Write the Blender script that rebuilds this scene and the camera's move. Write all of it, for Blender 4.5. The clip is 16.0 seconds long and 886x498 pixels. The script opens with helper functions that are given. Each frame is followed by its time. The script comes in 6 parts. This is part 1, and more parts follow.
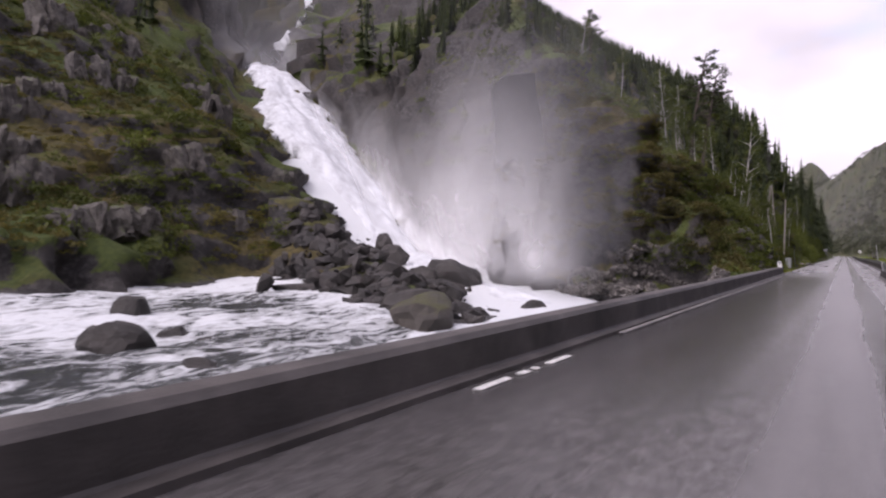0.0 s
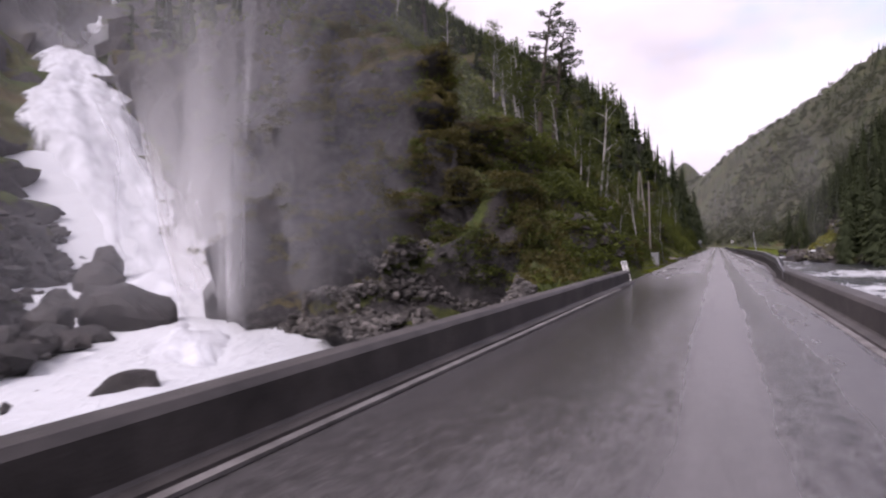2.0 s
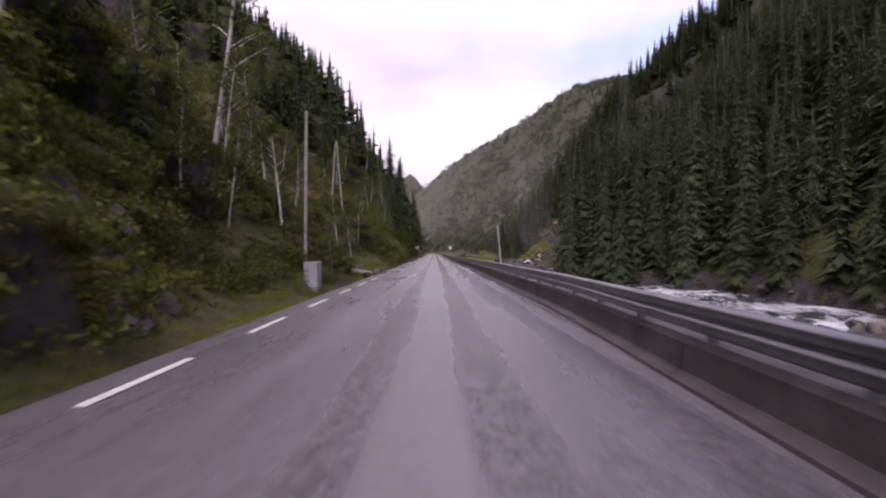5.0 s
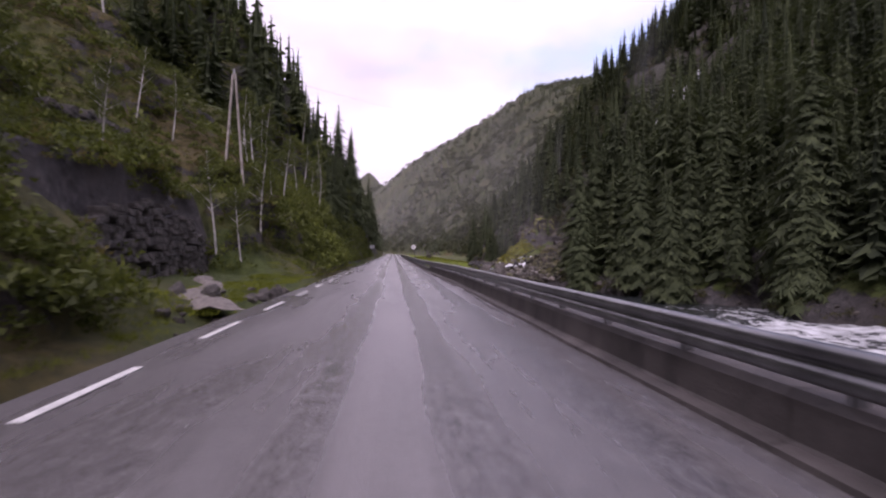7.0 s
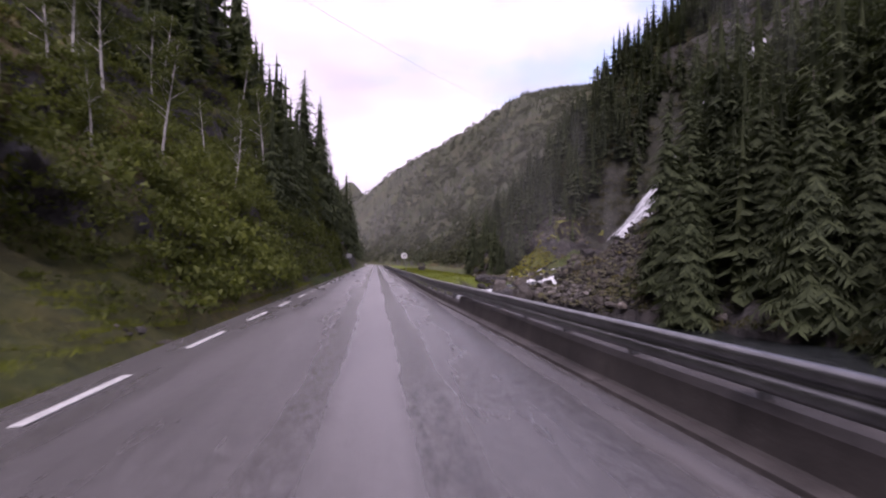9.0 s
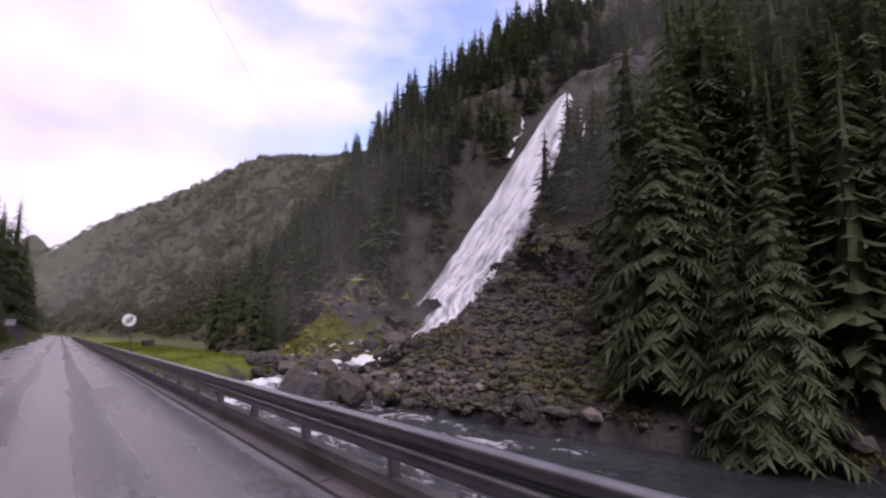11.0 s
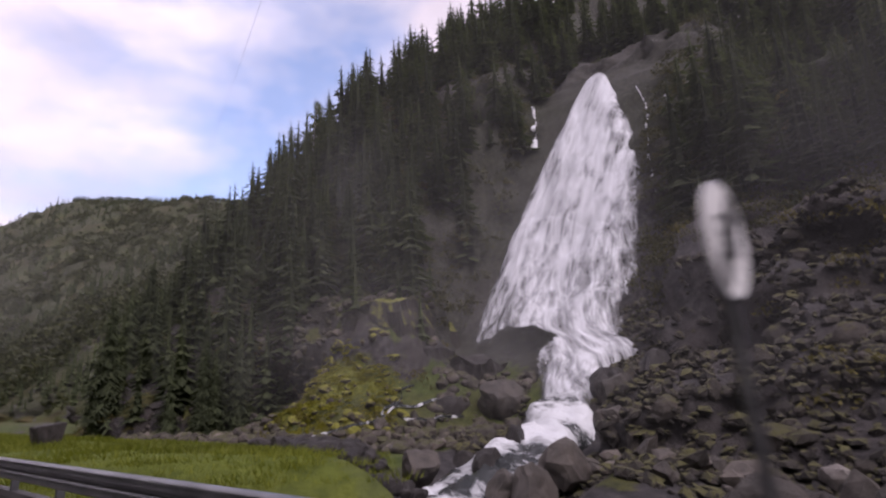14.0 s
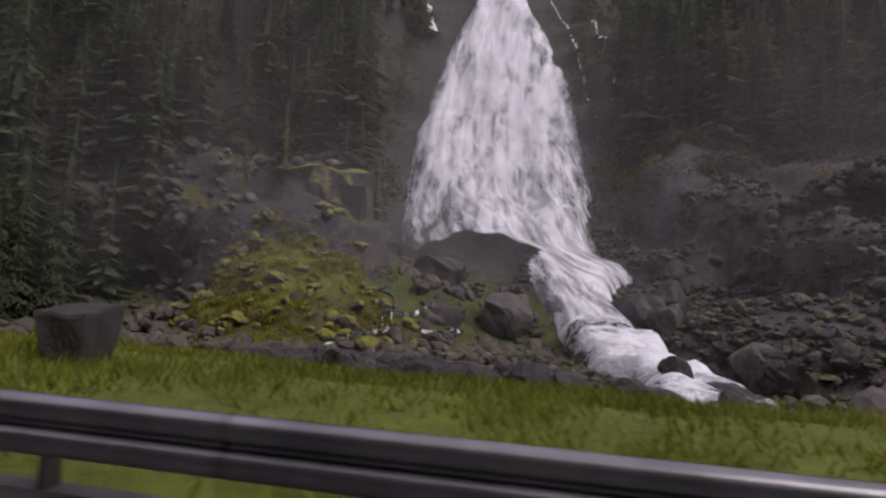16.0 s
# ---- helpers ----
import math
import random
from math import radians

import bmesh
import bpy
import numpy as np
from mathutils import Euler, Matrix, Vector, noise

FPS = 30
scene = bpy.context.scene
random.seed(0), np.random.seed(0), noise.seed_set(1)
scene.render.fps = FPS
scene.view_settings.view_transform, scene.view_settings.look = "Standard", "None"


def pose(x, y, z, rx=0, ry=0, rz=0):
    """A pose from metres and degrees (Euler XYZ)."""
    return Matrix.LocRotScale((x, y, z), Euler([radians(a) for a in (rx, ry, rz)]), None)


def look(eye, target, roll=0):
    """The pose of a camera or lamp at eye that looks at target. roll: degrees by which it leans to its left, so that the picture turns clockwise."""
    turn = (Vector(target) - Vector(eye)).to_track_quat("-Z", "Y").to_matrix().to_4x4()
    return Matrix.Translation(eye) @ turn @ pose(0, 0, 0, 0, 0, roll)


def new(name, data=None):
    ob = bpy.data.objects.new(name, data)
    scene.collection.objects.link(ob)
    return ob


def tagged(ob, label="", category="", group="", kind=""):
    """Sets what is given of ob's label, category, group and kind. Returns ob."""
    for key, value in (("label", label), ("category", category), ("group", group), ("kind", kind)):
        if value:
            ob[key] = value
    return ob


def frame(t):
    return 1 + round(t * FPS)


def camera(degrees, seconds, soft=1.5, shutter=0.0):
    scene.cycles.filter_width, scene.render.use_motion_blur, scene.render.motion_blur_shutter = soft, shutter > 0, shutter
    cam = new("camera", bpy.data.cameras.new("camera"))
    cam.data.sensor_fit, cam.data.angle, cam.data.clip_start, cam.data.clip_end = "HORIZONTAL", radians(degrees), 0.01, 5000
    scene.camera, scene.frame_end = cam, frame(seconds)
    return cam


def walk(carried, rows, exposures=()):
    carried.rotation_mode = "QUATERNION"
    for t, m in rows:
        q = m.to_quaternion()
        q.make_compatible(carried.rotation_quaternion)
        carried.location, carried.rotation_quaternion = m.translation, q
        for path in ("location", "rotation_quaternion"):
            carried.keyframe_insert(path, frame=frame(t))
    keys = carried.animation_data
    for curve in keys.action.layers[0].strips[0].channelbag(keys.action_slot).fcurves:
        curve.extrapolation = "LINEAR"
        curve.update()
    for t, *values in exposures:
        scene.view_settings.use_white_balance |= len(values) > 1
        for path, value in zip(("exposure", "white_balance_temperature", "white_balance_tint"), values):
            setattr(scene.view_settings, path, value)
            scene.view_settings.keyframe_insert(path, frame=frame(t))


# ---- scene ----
cam = camera(75.6, 16.0, 2.2, 0.25)
PATH = [
    (0, (0.008, -1.512, 1.372), (-1.143, 0.124, 1.378), 0.5),
    (0.5, (0.048, 2.92, 1.383), (-1.042, 4.596, 1.43), -0.5),
    (1, (-0.036, 7.988, 1.34), (-1.082, 9.692, 1.402), -0.9),
    (1.5, (-0.077, 12.907, 1.367), (-1.054, 14.652, 1.406), -1.7),
    (2, (-0.071, 18.268, 1.343), (-0.937, 20.07, 1.37), -2.4),
    (2.5, (0.067, 23.054, 1.326), (-0.624, 24.931, 1.364), -2.9),
    (3, (-0.012, 27.238, 1.342), (-0.469, 29.184, 1.39), -2.6),
    (3.5, (0.045, 32.449, 1.333), (-0.224, 34.431, 1.373), -2.3),
    (4, (0.034, 37.555, 1.221), (-0.09, 39.551, 1.231), -1.5),
    (6.5, (0.016, 65.135, 1.337), (0.142, 67.131, 1.353), -0.2),
    (7, (-0.018, 70.332, 1.341), (0.155, 72.325, 1.352), 0.1),
    (7.5, (-0.001, 75.84, 1.337), (0.187, 77.831, 1.335), -0.2),
    (8, (-0.032, 80.916, 1.342), (0.162, 82.907, 1.345), 0.1),
    (10.5, (0.022, 108.371, 1.419), (0.758, 110.216, 1.65), 0.7),
    (11, (0.025, 113.324, 1.38), (1.117, 114.973, 1.68), 0.4),
    (11.5, (-0.026, 118.001, 1.316), (1.277, 119.49, 1.612), -3.1),
    (12, (-0.053, 123.129, 1.304), (1.294, 124.549, 1.715), -7.2),
    (12.5, (-0.03, 128.089, 1.354), (1.245, 129.555, 1.827), -9.9),
    (13, (0.128, 132.356, 1.314), (1.363, 133.842, 1.83), -11.8),
    (13.5, (0.047, 136.146, 1.386), (1.351, 137.599, 1.82), -10.0),
    (14, (-0.2, 140.92, 1.372), (1.279, 142.18, 1.848), -3.0),
    (14.5, (0.112, 144.74, 1.362), (1.695, 145.886, 1.787), -1.4),
    (15, (0.117, 148.963, 1.398), (1.835, 149.93, 1.734), -0.2),
    (15.5, (0.019, 153.384, 1.348), (1.887, 154.07, 1.558), 1.4),
    (16, (-0.122, 157.181, 1.288), (1.836, 157.552, 1.459), 3.5),
]
EXPOSURES = [(0, 0.8, 6150, 24), (4, 0.78, 6100, 31), (8, 0.86, 6000, 36), (12, 0.76, 6050, 34), (16, 0.6, 6200, 26)]
walk(cam, [(t, look(eye, target, roll)) for t, eye, target, roll in PATH], EXPOSURES)

# world and sun: a bright, mostly clouded evening sky over a deep valley
SUN_EL, SUN_ROT = 48.0, 200.0
world = bpy.data.worlds.new("sky")
scene.world = world
world.use_nodes = True
WN = world.node_tree.nodes
WL = world.node_tree.links
WN.clear()
w_out = WN.new("ShaderNodeOutputWorld")
w_bg = WN.new("ShaderNodeBackground")
w_sky = WN.new("ShaderNodeTexSky")
w_sky.sky_type = "NISHITA"
w_sky.sun_disc = False
w_sky.sun_elevation = radians(SUN_EL)
w_sky.sun_rotation = radians(SUN_ROT)
w_gain = WN.new("ShaderNodeMix")
w_gain.data_type = "RGBA"
w_gain.blend_type = "MULTIPLY"
w_gain.inputs[0].default_value = 1.0
w_gain.inputs[7].default_value = (0.17, 0.165, 0.16, 1)
w_co = WN.new("ShaderNodeTexCoord")
w_map = WN.new("ShaderNodeMapping")
w_map.inputs["Scale"].default_value = (1.0, 1.0, 2.2)
w_map.inputs["Location"].default_value = (0.35, 0.1, 0.2)
w_noise = WN.new("ShaderNodeTexNoise")
w_noise.inputs["Scale"].default_value = 1.7
w_noise.inputs["Detail"].default_value = 7.0
w_noise.inputs["Roughness"].default_value = 0.55
w_ramp = WN.new("ShaderNodeValToRGB")
w_ramp.color_ramp.elements[0].position = 0.30
w_ramp.color_ramp.elements[0].color = (0.12, 0.12, 0.12, 1)
w_ramp.color_ramp.elements[1].position = 0.47
w_ramp.color_ramp.elements[1].color = (1, 1, 1, 1)
w_mix = WN.new("ShaderNodeMix")
w_mix.data_type = "RGBA"
w_noise2 = WN.new("ShaderNodeTexNoise")
w_noise2.inputs["Scale"].default_value = 3.1
w_noise2.inputs["Detail"].default_value = 6.0
w_ramp2 = WN.new("ShaderNodeValToRGB")
w_ramp2.color_ramp.elements[0].position = 0.3
w_ramp2.color_ramp.elements[0].color = (0.50, 0.465, 0.475, 1)
w_ramp2.color_ramp.elements[1].position = 0.68
w_ramp2.color_ramp.elements[1].color = (0.78, 0.72, 0.735, 1)
WL.new(w_map.outputs[0], w_noise2.inputs[0])
WL.new(w_noise2.outputs[0], w_ramp2.inputs[0])
WL.new(w_ramp2.outputs[0], w_mix.inputs[7])
WL.new(w_sky.outputs[0], w_gain.inputs[6])
WL.new(w_co.outputs["Generated"], w_map.inputs[0])
WL.new(w_map.outputs[0], w_noise.inputs[0])
WL.new(w_noise.outputs[0], w_ramp.inputs[0])
WL.new(w_ramp.outputs[0], w_mix.inputs[0])
WL.new(w_gain.outputs[2], w_mix.inputs[6])
WL.new(w_mix.outputs[2], w_bg.inputs[0])
w_bg.inputs[1].default_value = 1.0
WL.new(w_bg.outputs[0], w_out.inputs[0])

sun = new("sun", bpy.data.lights.new("sun", "SUN"))
sun.data.energy = 1.5
sun.data.angle = radians(35)
sun.data.color = (1.0, 0.93, 0.86)
sun.matrix_world = look((60 * math.sin(radians(SUN_ROT)), 60 * math.cos(radians(SUN_ROT)), 60 * math.tan(radians(SUN_EL))), (0, 0, 0))

# ---- materials ----
def mat(name, rough=0.8, metal=0.0):
    m = bpy.data.materials.new(name)
    m.use_nodes = True
    b = m.node_tree.nodes["Principled BSDF"]
    b.inputs["Roughness"].default_value = rough
    b.inputs["Metallic"].default_value = metal
    return m, m.node_tree.nodes, m.node_tree.links, b


def noise_tex(N, L, scale, detail=4.0, rough=0.6, stretch=None, space="Object", dist=0.0):
    co = N.new("ShaderNodeTexCoord")
    t = N.new("ShaderNodeTexNoise")
    t.inputs["Scale"].default_value = scale
    t.inputs["Detail"].default_value = detail
    t.inputs["Roughness"].default_value = rough
    t.inputs["Distortion"].default_value = dist
    if stretch:
        mp = N.new("ShaderNodeMapping")
        mp.inputs["Scale"].default_value = stretch
        L.new(co.outputs[space], mp.inputs[0])
        L.new(mp.outputs[0], t.inputs[0])
    else:
        L.new(co.outputs[space], t.inputs[0])
    return t.outputs[0]


def ramp(N, L, fac, stops):
    r = N.new("ShaderNodeValToRGB")
    e = r.color_ramp.elements
    while len(e) < len(stops):
        e.new(0.5)
    for k, (p, c) in zip(e, stops):
        k.position = p
        k.color = (*c, 1) if len(c) == 3 else c
    L.new(fac, r.inputs[0])
    return r.outputs[0]


def grey(v):
    return (v, v, v)


def mixc(N, L, fac, a, b, mode="MIX"):
    m = N.new("ShaderNodeMix")
    m.data_type = "RGBA"
    m.blend_type = mode
    for slot, v in ((0, fac), (6, a), (7, b)):
        if isinstance(v, (int, float)):
            m.inputs[slot].default_value = v
        elif isinstance(v, tuple):
            m.inputs[slot].default_value = (*v, 1)
        else:
            L.new(v, m.inputs[slot])
    return m.outputs[2]


def math_node(N, L, op, a, b=None):
    m = N.new("ShaderNodeMath")
    m.operation = op
    for k, v in enumerate((a, b)):
        if v is None:
            continue
        if isinstance(v, (int, float)):
            m.inputs[k].default_value = v
        else:
            L.new(v, m.inputs[k])
    return m.outputs[0]


def bump(N, L, b, height, strength=0.4, dist=0.05):
    n = N.new("ShaderNodeBump")
    n.inputs["Strength"].default_value = strength
    n.inputs["Distance"].default_value = dist
    L.new(height, n.inputs["Height"])
    L.new(n.outputs[0], b.inputs["Normal"])


def simple(name, c1, c2, scale=3.0, rough=0.8, metal=0.0, bscale=20.0, bstr=0.3, bdist=0.02):
    m, N, L, b = mat(name, rough, metal)
    col = ramp(N, L, noise_tex(N, L, scale, 6), [(0.3, c1), (0.7, c2)])
    L.new(col, b.inputs["Base Color"])
    if bstr:
        bump(N, L, b, noise_tex(N, L, bscale, 5), bstr, bdist)
    return m


def leaf_mat(name, dark, light, rough=0.6):
    m, N, L, b = mat(name, rough)
    g = N.new("ShaderNodeNewGeometry")
    oi = N.new("ShaderNodeObjectInfo")
    c = ramp(N, L, g.outputs["Random Per Island"], [(0.0, dark), (1.0, light)])
    big = noise_tex(N, L, 0.11, 3)
    c = mixc(N, L, 1.0, c, ramp(N, L, big, [(0.3, grey(0.65)), (0.7, (1.25, 1.2, 1.0))]), "MULTIPLY")
    c = mixc(N, L, 1.0, c, ramp(N, L, oi.outputs["Random"], [(0.0, grey(0.8)), (1.0, grey(1.15))]), "MULTIPLY")
    L.new(c, b.inputs["Base Color"])
    b.inputs["Specular IOR Level"].default_value = 0.25
    tr = N.new("ShaderNodeBsdfTranslucent")
    L.new(mixc(N, L, 1.0, c, (1.1, 1.15, 0.8), "MULTIPLY"), tr.inputs[0])
    mx = N.new("ShaderNodeMixShader")
    mx.inputs[0].default_value = 0.35
    L.new(b.outputs[0], mx.inputs[1])
    L.new(tr.outputs[0], mx.inputs[2])
    L.new(mx.outputs[0], N["Material Output"].inputs["Surface"])
    return m


def ground_mat():
    m, N, L, b = mat("hillside", 0.9)
    at = N.new("ShaderNodeAttribute")
    at.attribute_name = "zone"
    sep = N.new("ShaderNodeSeparateColor")
    L.new(at.outputs["Color"], sep.inputs[0])
    fine = noise_tex(N, L, 2.2, 8, 0.65)
    mid = noise_tex(N, L, 0.35, 6, 0.6)
    big = noise_tex(N, L, 0.06, 4)
    rock = ramp(N, L, fine, [(0.25, (0.013, 0.012, 0.0125)), (0.5, (0.04, 0.037, 0.0375)), (0.75, (0.12, 0.11, 0.106))])
    rock = mixc(N, L, ramp(N, L, mid, [(0.45, grey(0)), (0.65, grey(1))]), rock, (0.055, 0.048, 0.045))
    grass = ramp(N, L, fine, [(0.25, (0.028, 0.040, 0.012)), (0.5, (0.056, 0.076, 0.018)), (0.8, (0.10, 0.116, 0.030))])
    brown = ramp(N, L, fine, [(0.3, (0.035, 0.032, 0.015)), (0.7, (0.12, 0.095, 0.035))])
    veg = mixc(N, L, ramp(N, L, big, [(0.42, grey(0)), (0.62, grey(1))]), grass, brown)
    dark_floor = ramp(N, L, fine, [(0.3, (0.012, 0.015, 0.008)), (0.55, (0.028, 0.032, 0.014)), (0.8, (0.06, 0.06, 0.028))])
    moss = ramp(N, L, fine, [(0.25, (0.035, 0.042, 0.008)), (0.5, (0.11, 0.12, 0.015)), (0.75, (0.20, 0.20, 0.022))])
    edge = math_node(N, L, "ADD", sep.outputs[0], math_node(N, L, "MULTIPLY", math_node(N, L, "SUBTRACT", fine, 0.5), 1.1))
    c = mixc(N, L, ramp(N, L, edge, [(0.42, grey(0)), (0.58, grey(1))]), rock, veg)
    c = mixc(N, L, math_node(N, L, "MULTIPLY", at.outputs["Alpha"], 0.9), c, dark_floor)
    mo = math_node(N, L, "ADD", sep.outputs[1], math_node(N, L, "MULTIPLY", math_node(N, L, "SUBTRACT", mid, 0.5), 0.9))
    c = mixc(N, L, ramp(N, L, mo, [(0.45, grey(0)), (0.6, grey(1))]), c, moss)
    lawn = ramp(N, L, fine, [(0.25, (0.07, 0.10, 0.010)), (0.6, (0.135, 0.17, 0.018)), (0.85, (0.19, 0.205, 0.036))])
    c = mixc(N, L, sep.outputs[2], c, lawn)
    L.new(c, b.inputs["Base Color"])
    L.new(ramp(N, L, sep.outputs[0], [(0.3, grey(0.72)), (0.6, grey(0.95))]), b.inputs["Roughness"])
    b.inputs["Specular IOR Level"].default_value = 0.35
    hgt = math_node(N, L, "ADD", fine, math_node(N, L, "MULTIPLY", noise_tex(N, L, 9.0, 6, 0.7), 0.5))
    bump(N, L, b, hgt, 0.9, 0.25)
    return m


def asphalt_mat():
    m, N, L, b = mat("wet_asphalt", 0.4)
    co = N.new("ShaderNodeTexCoord")
    sep = N.new("ShaderNodeSeparateXYZ")
    L.new(co.outputs["Object"], sep.inputs[0])
    grain = noise_tex(N, L, 60, 4, 0.7)
    patch = noise_tex(N, L, 0.8, 5, 0.6, (1.0, 0.12, 1.0))
    worn = noise_tex(N, L, 3.0, 5, 0.6, (1.0, 0.06, 1.0))
    grit = noise_tex(N, L, 9.0, 6, 0.75, (1.0, 0.45, 1.0))
    c = ramp(N, L, grain, [(0.3, (0.042, 0.040, 0.040)), (0.7, (0.115, 0.109, 0.108))])
    c = mixc(N, L, 1.0, c, ramp(N, L, grit, [(0.35, grey(0.5)), (0.65, grey(1.35))]), "MULTIPLY")
    c = mixc(N, L, ramp(N, L, worn, [(0.45, grey(0)), (0.7, grey(0.55))]), c, (0.1, 0.095, 0.097))
    # wheel tracks: bare, drying strips between soaked ruts
    xx = math_node(N, L, "ADD", sep.outputs[0], math_node(N, L, "MULTIPLY", math_node(N, L, "SUBTRACT", noise_tex(N, L, 0.9, 6, 0.7, (1.0, 0.16, 1.0)), 0.5), 0.42))
    lane = ramp(N, L, math_node(N, L, "MULTIPLY", math_node(N, L, "ADD", xx, 4.0), 1 / 8.0), [
        (0.10, grey(0.4)), (0.28, grey(0.6)), (0.385, grey(0.42)), (0.405, grey(0.1)), (0.435, grey(0.12)), (0.46, grey(0.9)), (0.525, grey(0.9)), (0.545, grey(0.0)), (0.585, grey(0.05)), (0.61, grey(0.55)), (0.68, grey(0.35)), (0.735, grey(0.05)), (0.765, grey(0.85)), (0.80, grey(0.3))])
    dry = math_node(N, L, "MULTIPLY", lane, ramp(N, L, patch, [(0.35, grey(0.35)), (0.6, grey(1.0))]))
    soak = math_node(N, L, "MULTIPLY", ramp(N, L, math_node(N, L, "MULTIPLY", sep.outputs[1], 0.01), [(0.36, grey(1)), (0.5, grey(0))]),
                     ramp(N, L, math_node(N, L, "MULTIPLY", math_node(N, L, "ADD", xx, 4.0), 1 / 8.0), [(0.08, grey(1)), (0.38, grey(1)), (0.43, grey(0))]))
    dry = math_node(N, L, "MULTIPLY", dry, math_node(N, L, "SUBTRACT", 1.0, soak))
    c = mixc(N, L, dry, c, (0.165, 0.155, 0.158))
    c = mixc(N, L, math_node(N, L, "MULTIPLY", soak, 0.12), c, (0.028, 0.026, 0.025))
    L.new(c, b.inputs["Base Color"])
    L.new(ramp(N, L, math_node(N, L, "ADD", dry, math_node(N, L, "MULTIPLY", worn, 0.2)), [(0.05, grey(0.13)), (0.6, grey(0.36))]), b.inputs["Roughness"])
    b.inputs["Specular IOR Level"].default_value = 0.6
    n1 = N.new("ShaderNodeBump")
    L.new(math_node(N, L, "SUBTRACT", 0.45, math_node(N, L, "MULTIPLY", soak, 0.3)), n1.inputs["Strength"])
    n1.inputs["Distance"].default_value = 0.01
    L.new(math_node(N, L, "ADD", math_node(N, L, "ADD", grain, math_node(N, L, "MULTIPLY", grit, 2.4)), math_node(N, L, "MULTIPLY", worn, 2.0)), n1.inputs["Height"])
    L.new(n1.outputs[0], b.inputs["Normal"])
    return m


def river_mat():
    m, N, L, b = mat("rushing_water", 0.12)
    at = N.new("ShaderNodeAttribute")
    at.attribute_name = "foam"
    f1 = noise_tex(N, L, 0.9, 7, 0.65, (1.0, 0.45, 1.0), dist=1.2)
    f2 = noise_tex(N, L, 3.5, 5, 0.6, (1.0, 0.6, 1.0), dist=0.6)
    f = math_node(N, L, "ADD", math_node(N, L, "MULTIPLY", f1, 0.7), math_node(N, L, "MULTIPLY", f2, 0.3))
    f = math_node(N, L, "ADD", f, math_node(N, L, "SUBTRACT", at.outputs["Fac"], 0.5))
    fo = ramp(N, L, f, [(0.5, grey(0)), (0.66, grey(1))])
    L.new(mixc(N, L, fo, (0.02, 0.024, 0.024), (0.64, 0.66, 0.68)), b.inputs["Base Color"])
    L.new(ramp(N, L, fo, [(0.0, grey(0.08)), (1.0, grey(0.7))]), b.inputs["Roughness"])
    bump(N, L, b, math_node(N, L, "ADD", f1, f2), 0.7, 0.25)
    return m


def fall_mat(name, gap, soft=0.1, shade=0.5, fine=0.26, grain=1.1):
    m, N, L, b = mat(name, 0.7)
    at = N.new("ShaderNodeAttribute")
    at.attribute_name = "flow"
    mp = N.new("ShaderNodeMapping")
    mp.inputs["Scale"].default_value = (1.0, fine, 1.0)
    L.new(at.outputs["Vector"], mp.inputs[0])
    t = N.new("ShaderNodeTexNoise")
    t.inputs["Scale"].default_value = grain
    t.inputs["Detail"].default_value = 8.0
    t.inputs["Roughness"].default_value = 0.72
    t.inputs["Distortion"].default_value = 0.4
    L.new(mp.outputs[0], t.inputs[0])
    sep = N.new("ShaderNodeSeparateXYZ")
    L.new(at.outputs["Vector"], sep.inputs[0])
    t2 = N.new("ShaderNodeTexNoise")
    t2.inputs["Scale"].default_value = 0.42
    t2.inputs["Detail"].default_value = 5.0
    t2.inputs["Distortion"].default_value = 0.8
    mp2 = N.new("ShaderNodeMapping")
    mp2.inputs["Scale"].default_value = (1.0, 0.55, 1.0)
    L.new(at.outputs["Vector"], mp2.inputs[0])
    L.new(mp2.outputs[0], t2.inputs[0])
    mixd = math_node(N, L, "ADD", math_node(N, L, "MULTIPLY", t.outputs[0], 0.6), math_node(N, L, "MULTIPLY", t2.outputs[0], 0.4))
    c = ramp(N, L, mixd, [(0.36, (shade, shade * 1.02, shade * 1.08)), (0.60, (0.68, 0.70, 0.73))])
    L.new(c, b.inputs["Base Color"])
    a = math_node(N, L, "ADD", mixd, sep.outputs[2])
    L.new(ramp(N, L, a, [(gap, grey(0)), (gap + soft, grey(1))]), b.inputs["Alpha"])
    b.inputs["Specular IOR Level"].default_value = 0.2
    bump(N, L, b, t.outputs[0], 0.5, 0.3)
    return m


M_GROUND = ground_mat()
M_ROAD = asphalt_mat()
M_RIVER = river_mat()
M_FALL = fall_mat("falling_water", 0.30, 0.22, 0.40)
M_FALL_THIN = fall_mat("thin_falling_water", 0.46, 0.22, 0.34, 0.4, 1.7)
M_CONC = simple("wet_stained_concrete", (0.024, 0.021, 0.020), (0.095, 0.084, 0.080), 1.3, 0.6, 0, 30, 0.5, 0.02)
M_CONC_PALE = simple("pale_concrete_edge", (0.09, 0.083, 0.08), (0.24, 0.225, 0.22), 2.5, 0.7, 0, 40, 0.3, 0.01)
M_PAINT = simple("worn_road_paint", (0.38, 0.38, 0.37), (0.72, 0.72, 0.7), 9.0, 0.5, 0, 60, 0.2, 0.004)
M_STEEL = simple("galvanised_steel", (0.11, 0.113, 0.117), (0.22, 0.223, 0.227), 2.0, 0.33, 0.85, 25, 0.1, 0.01)
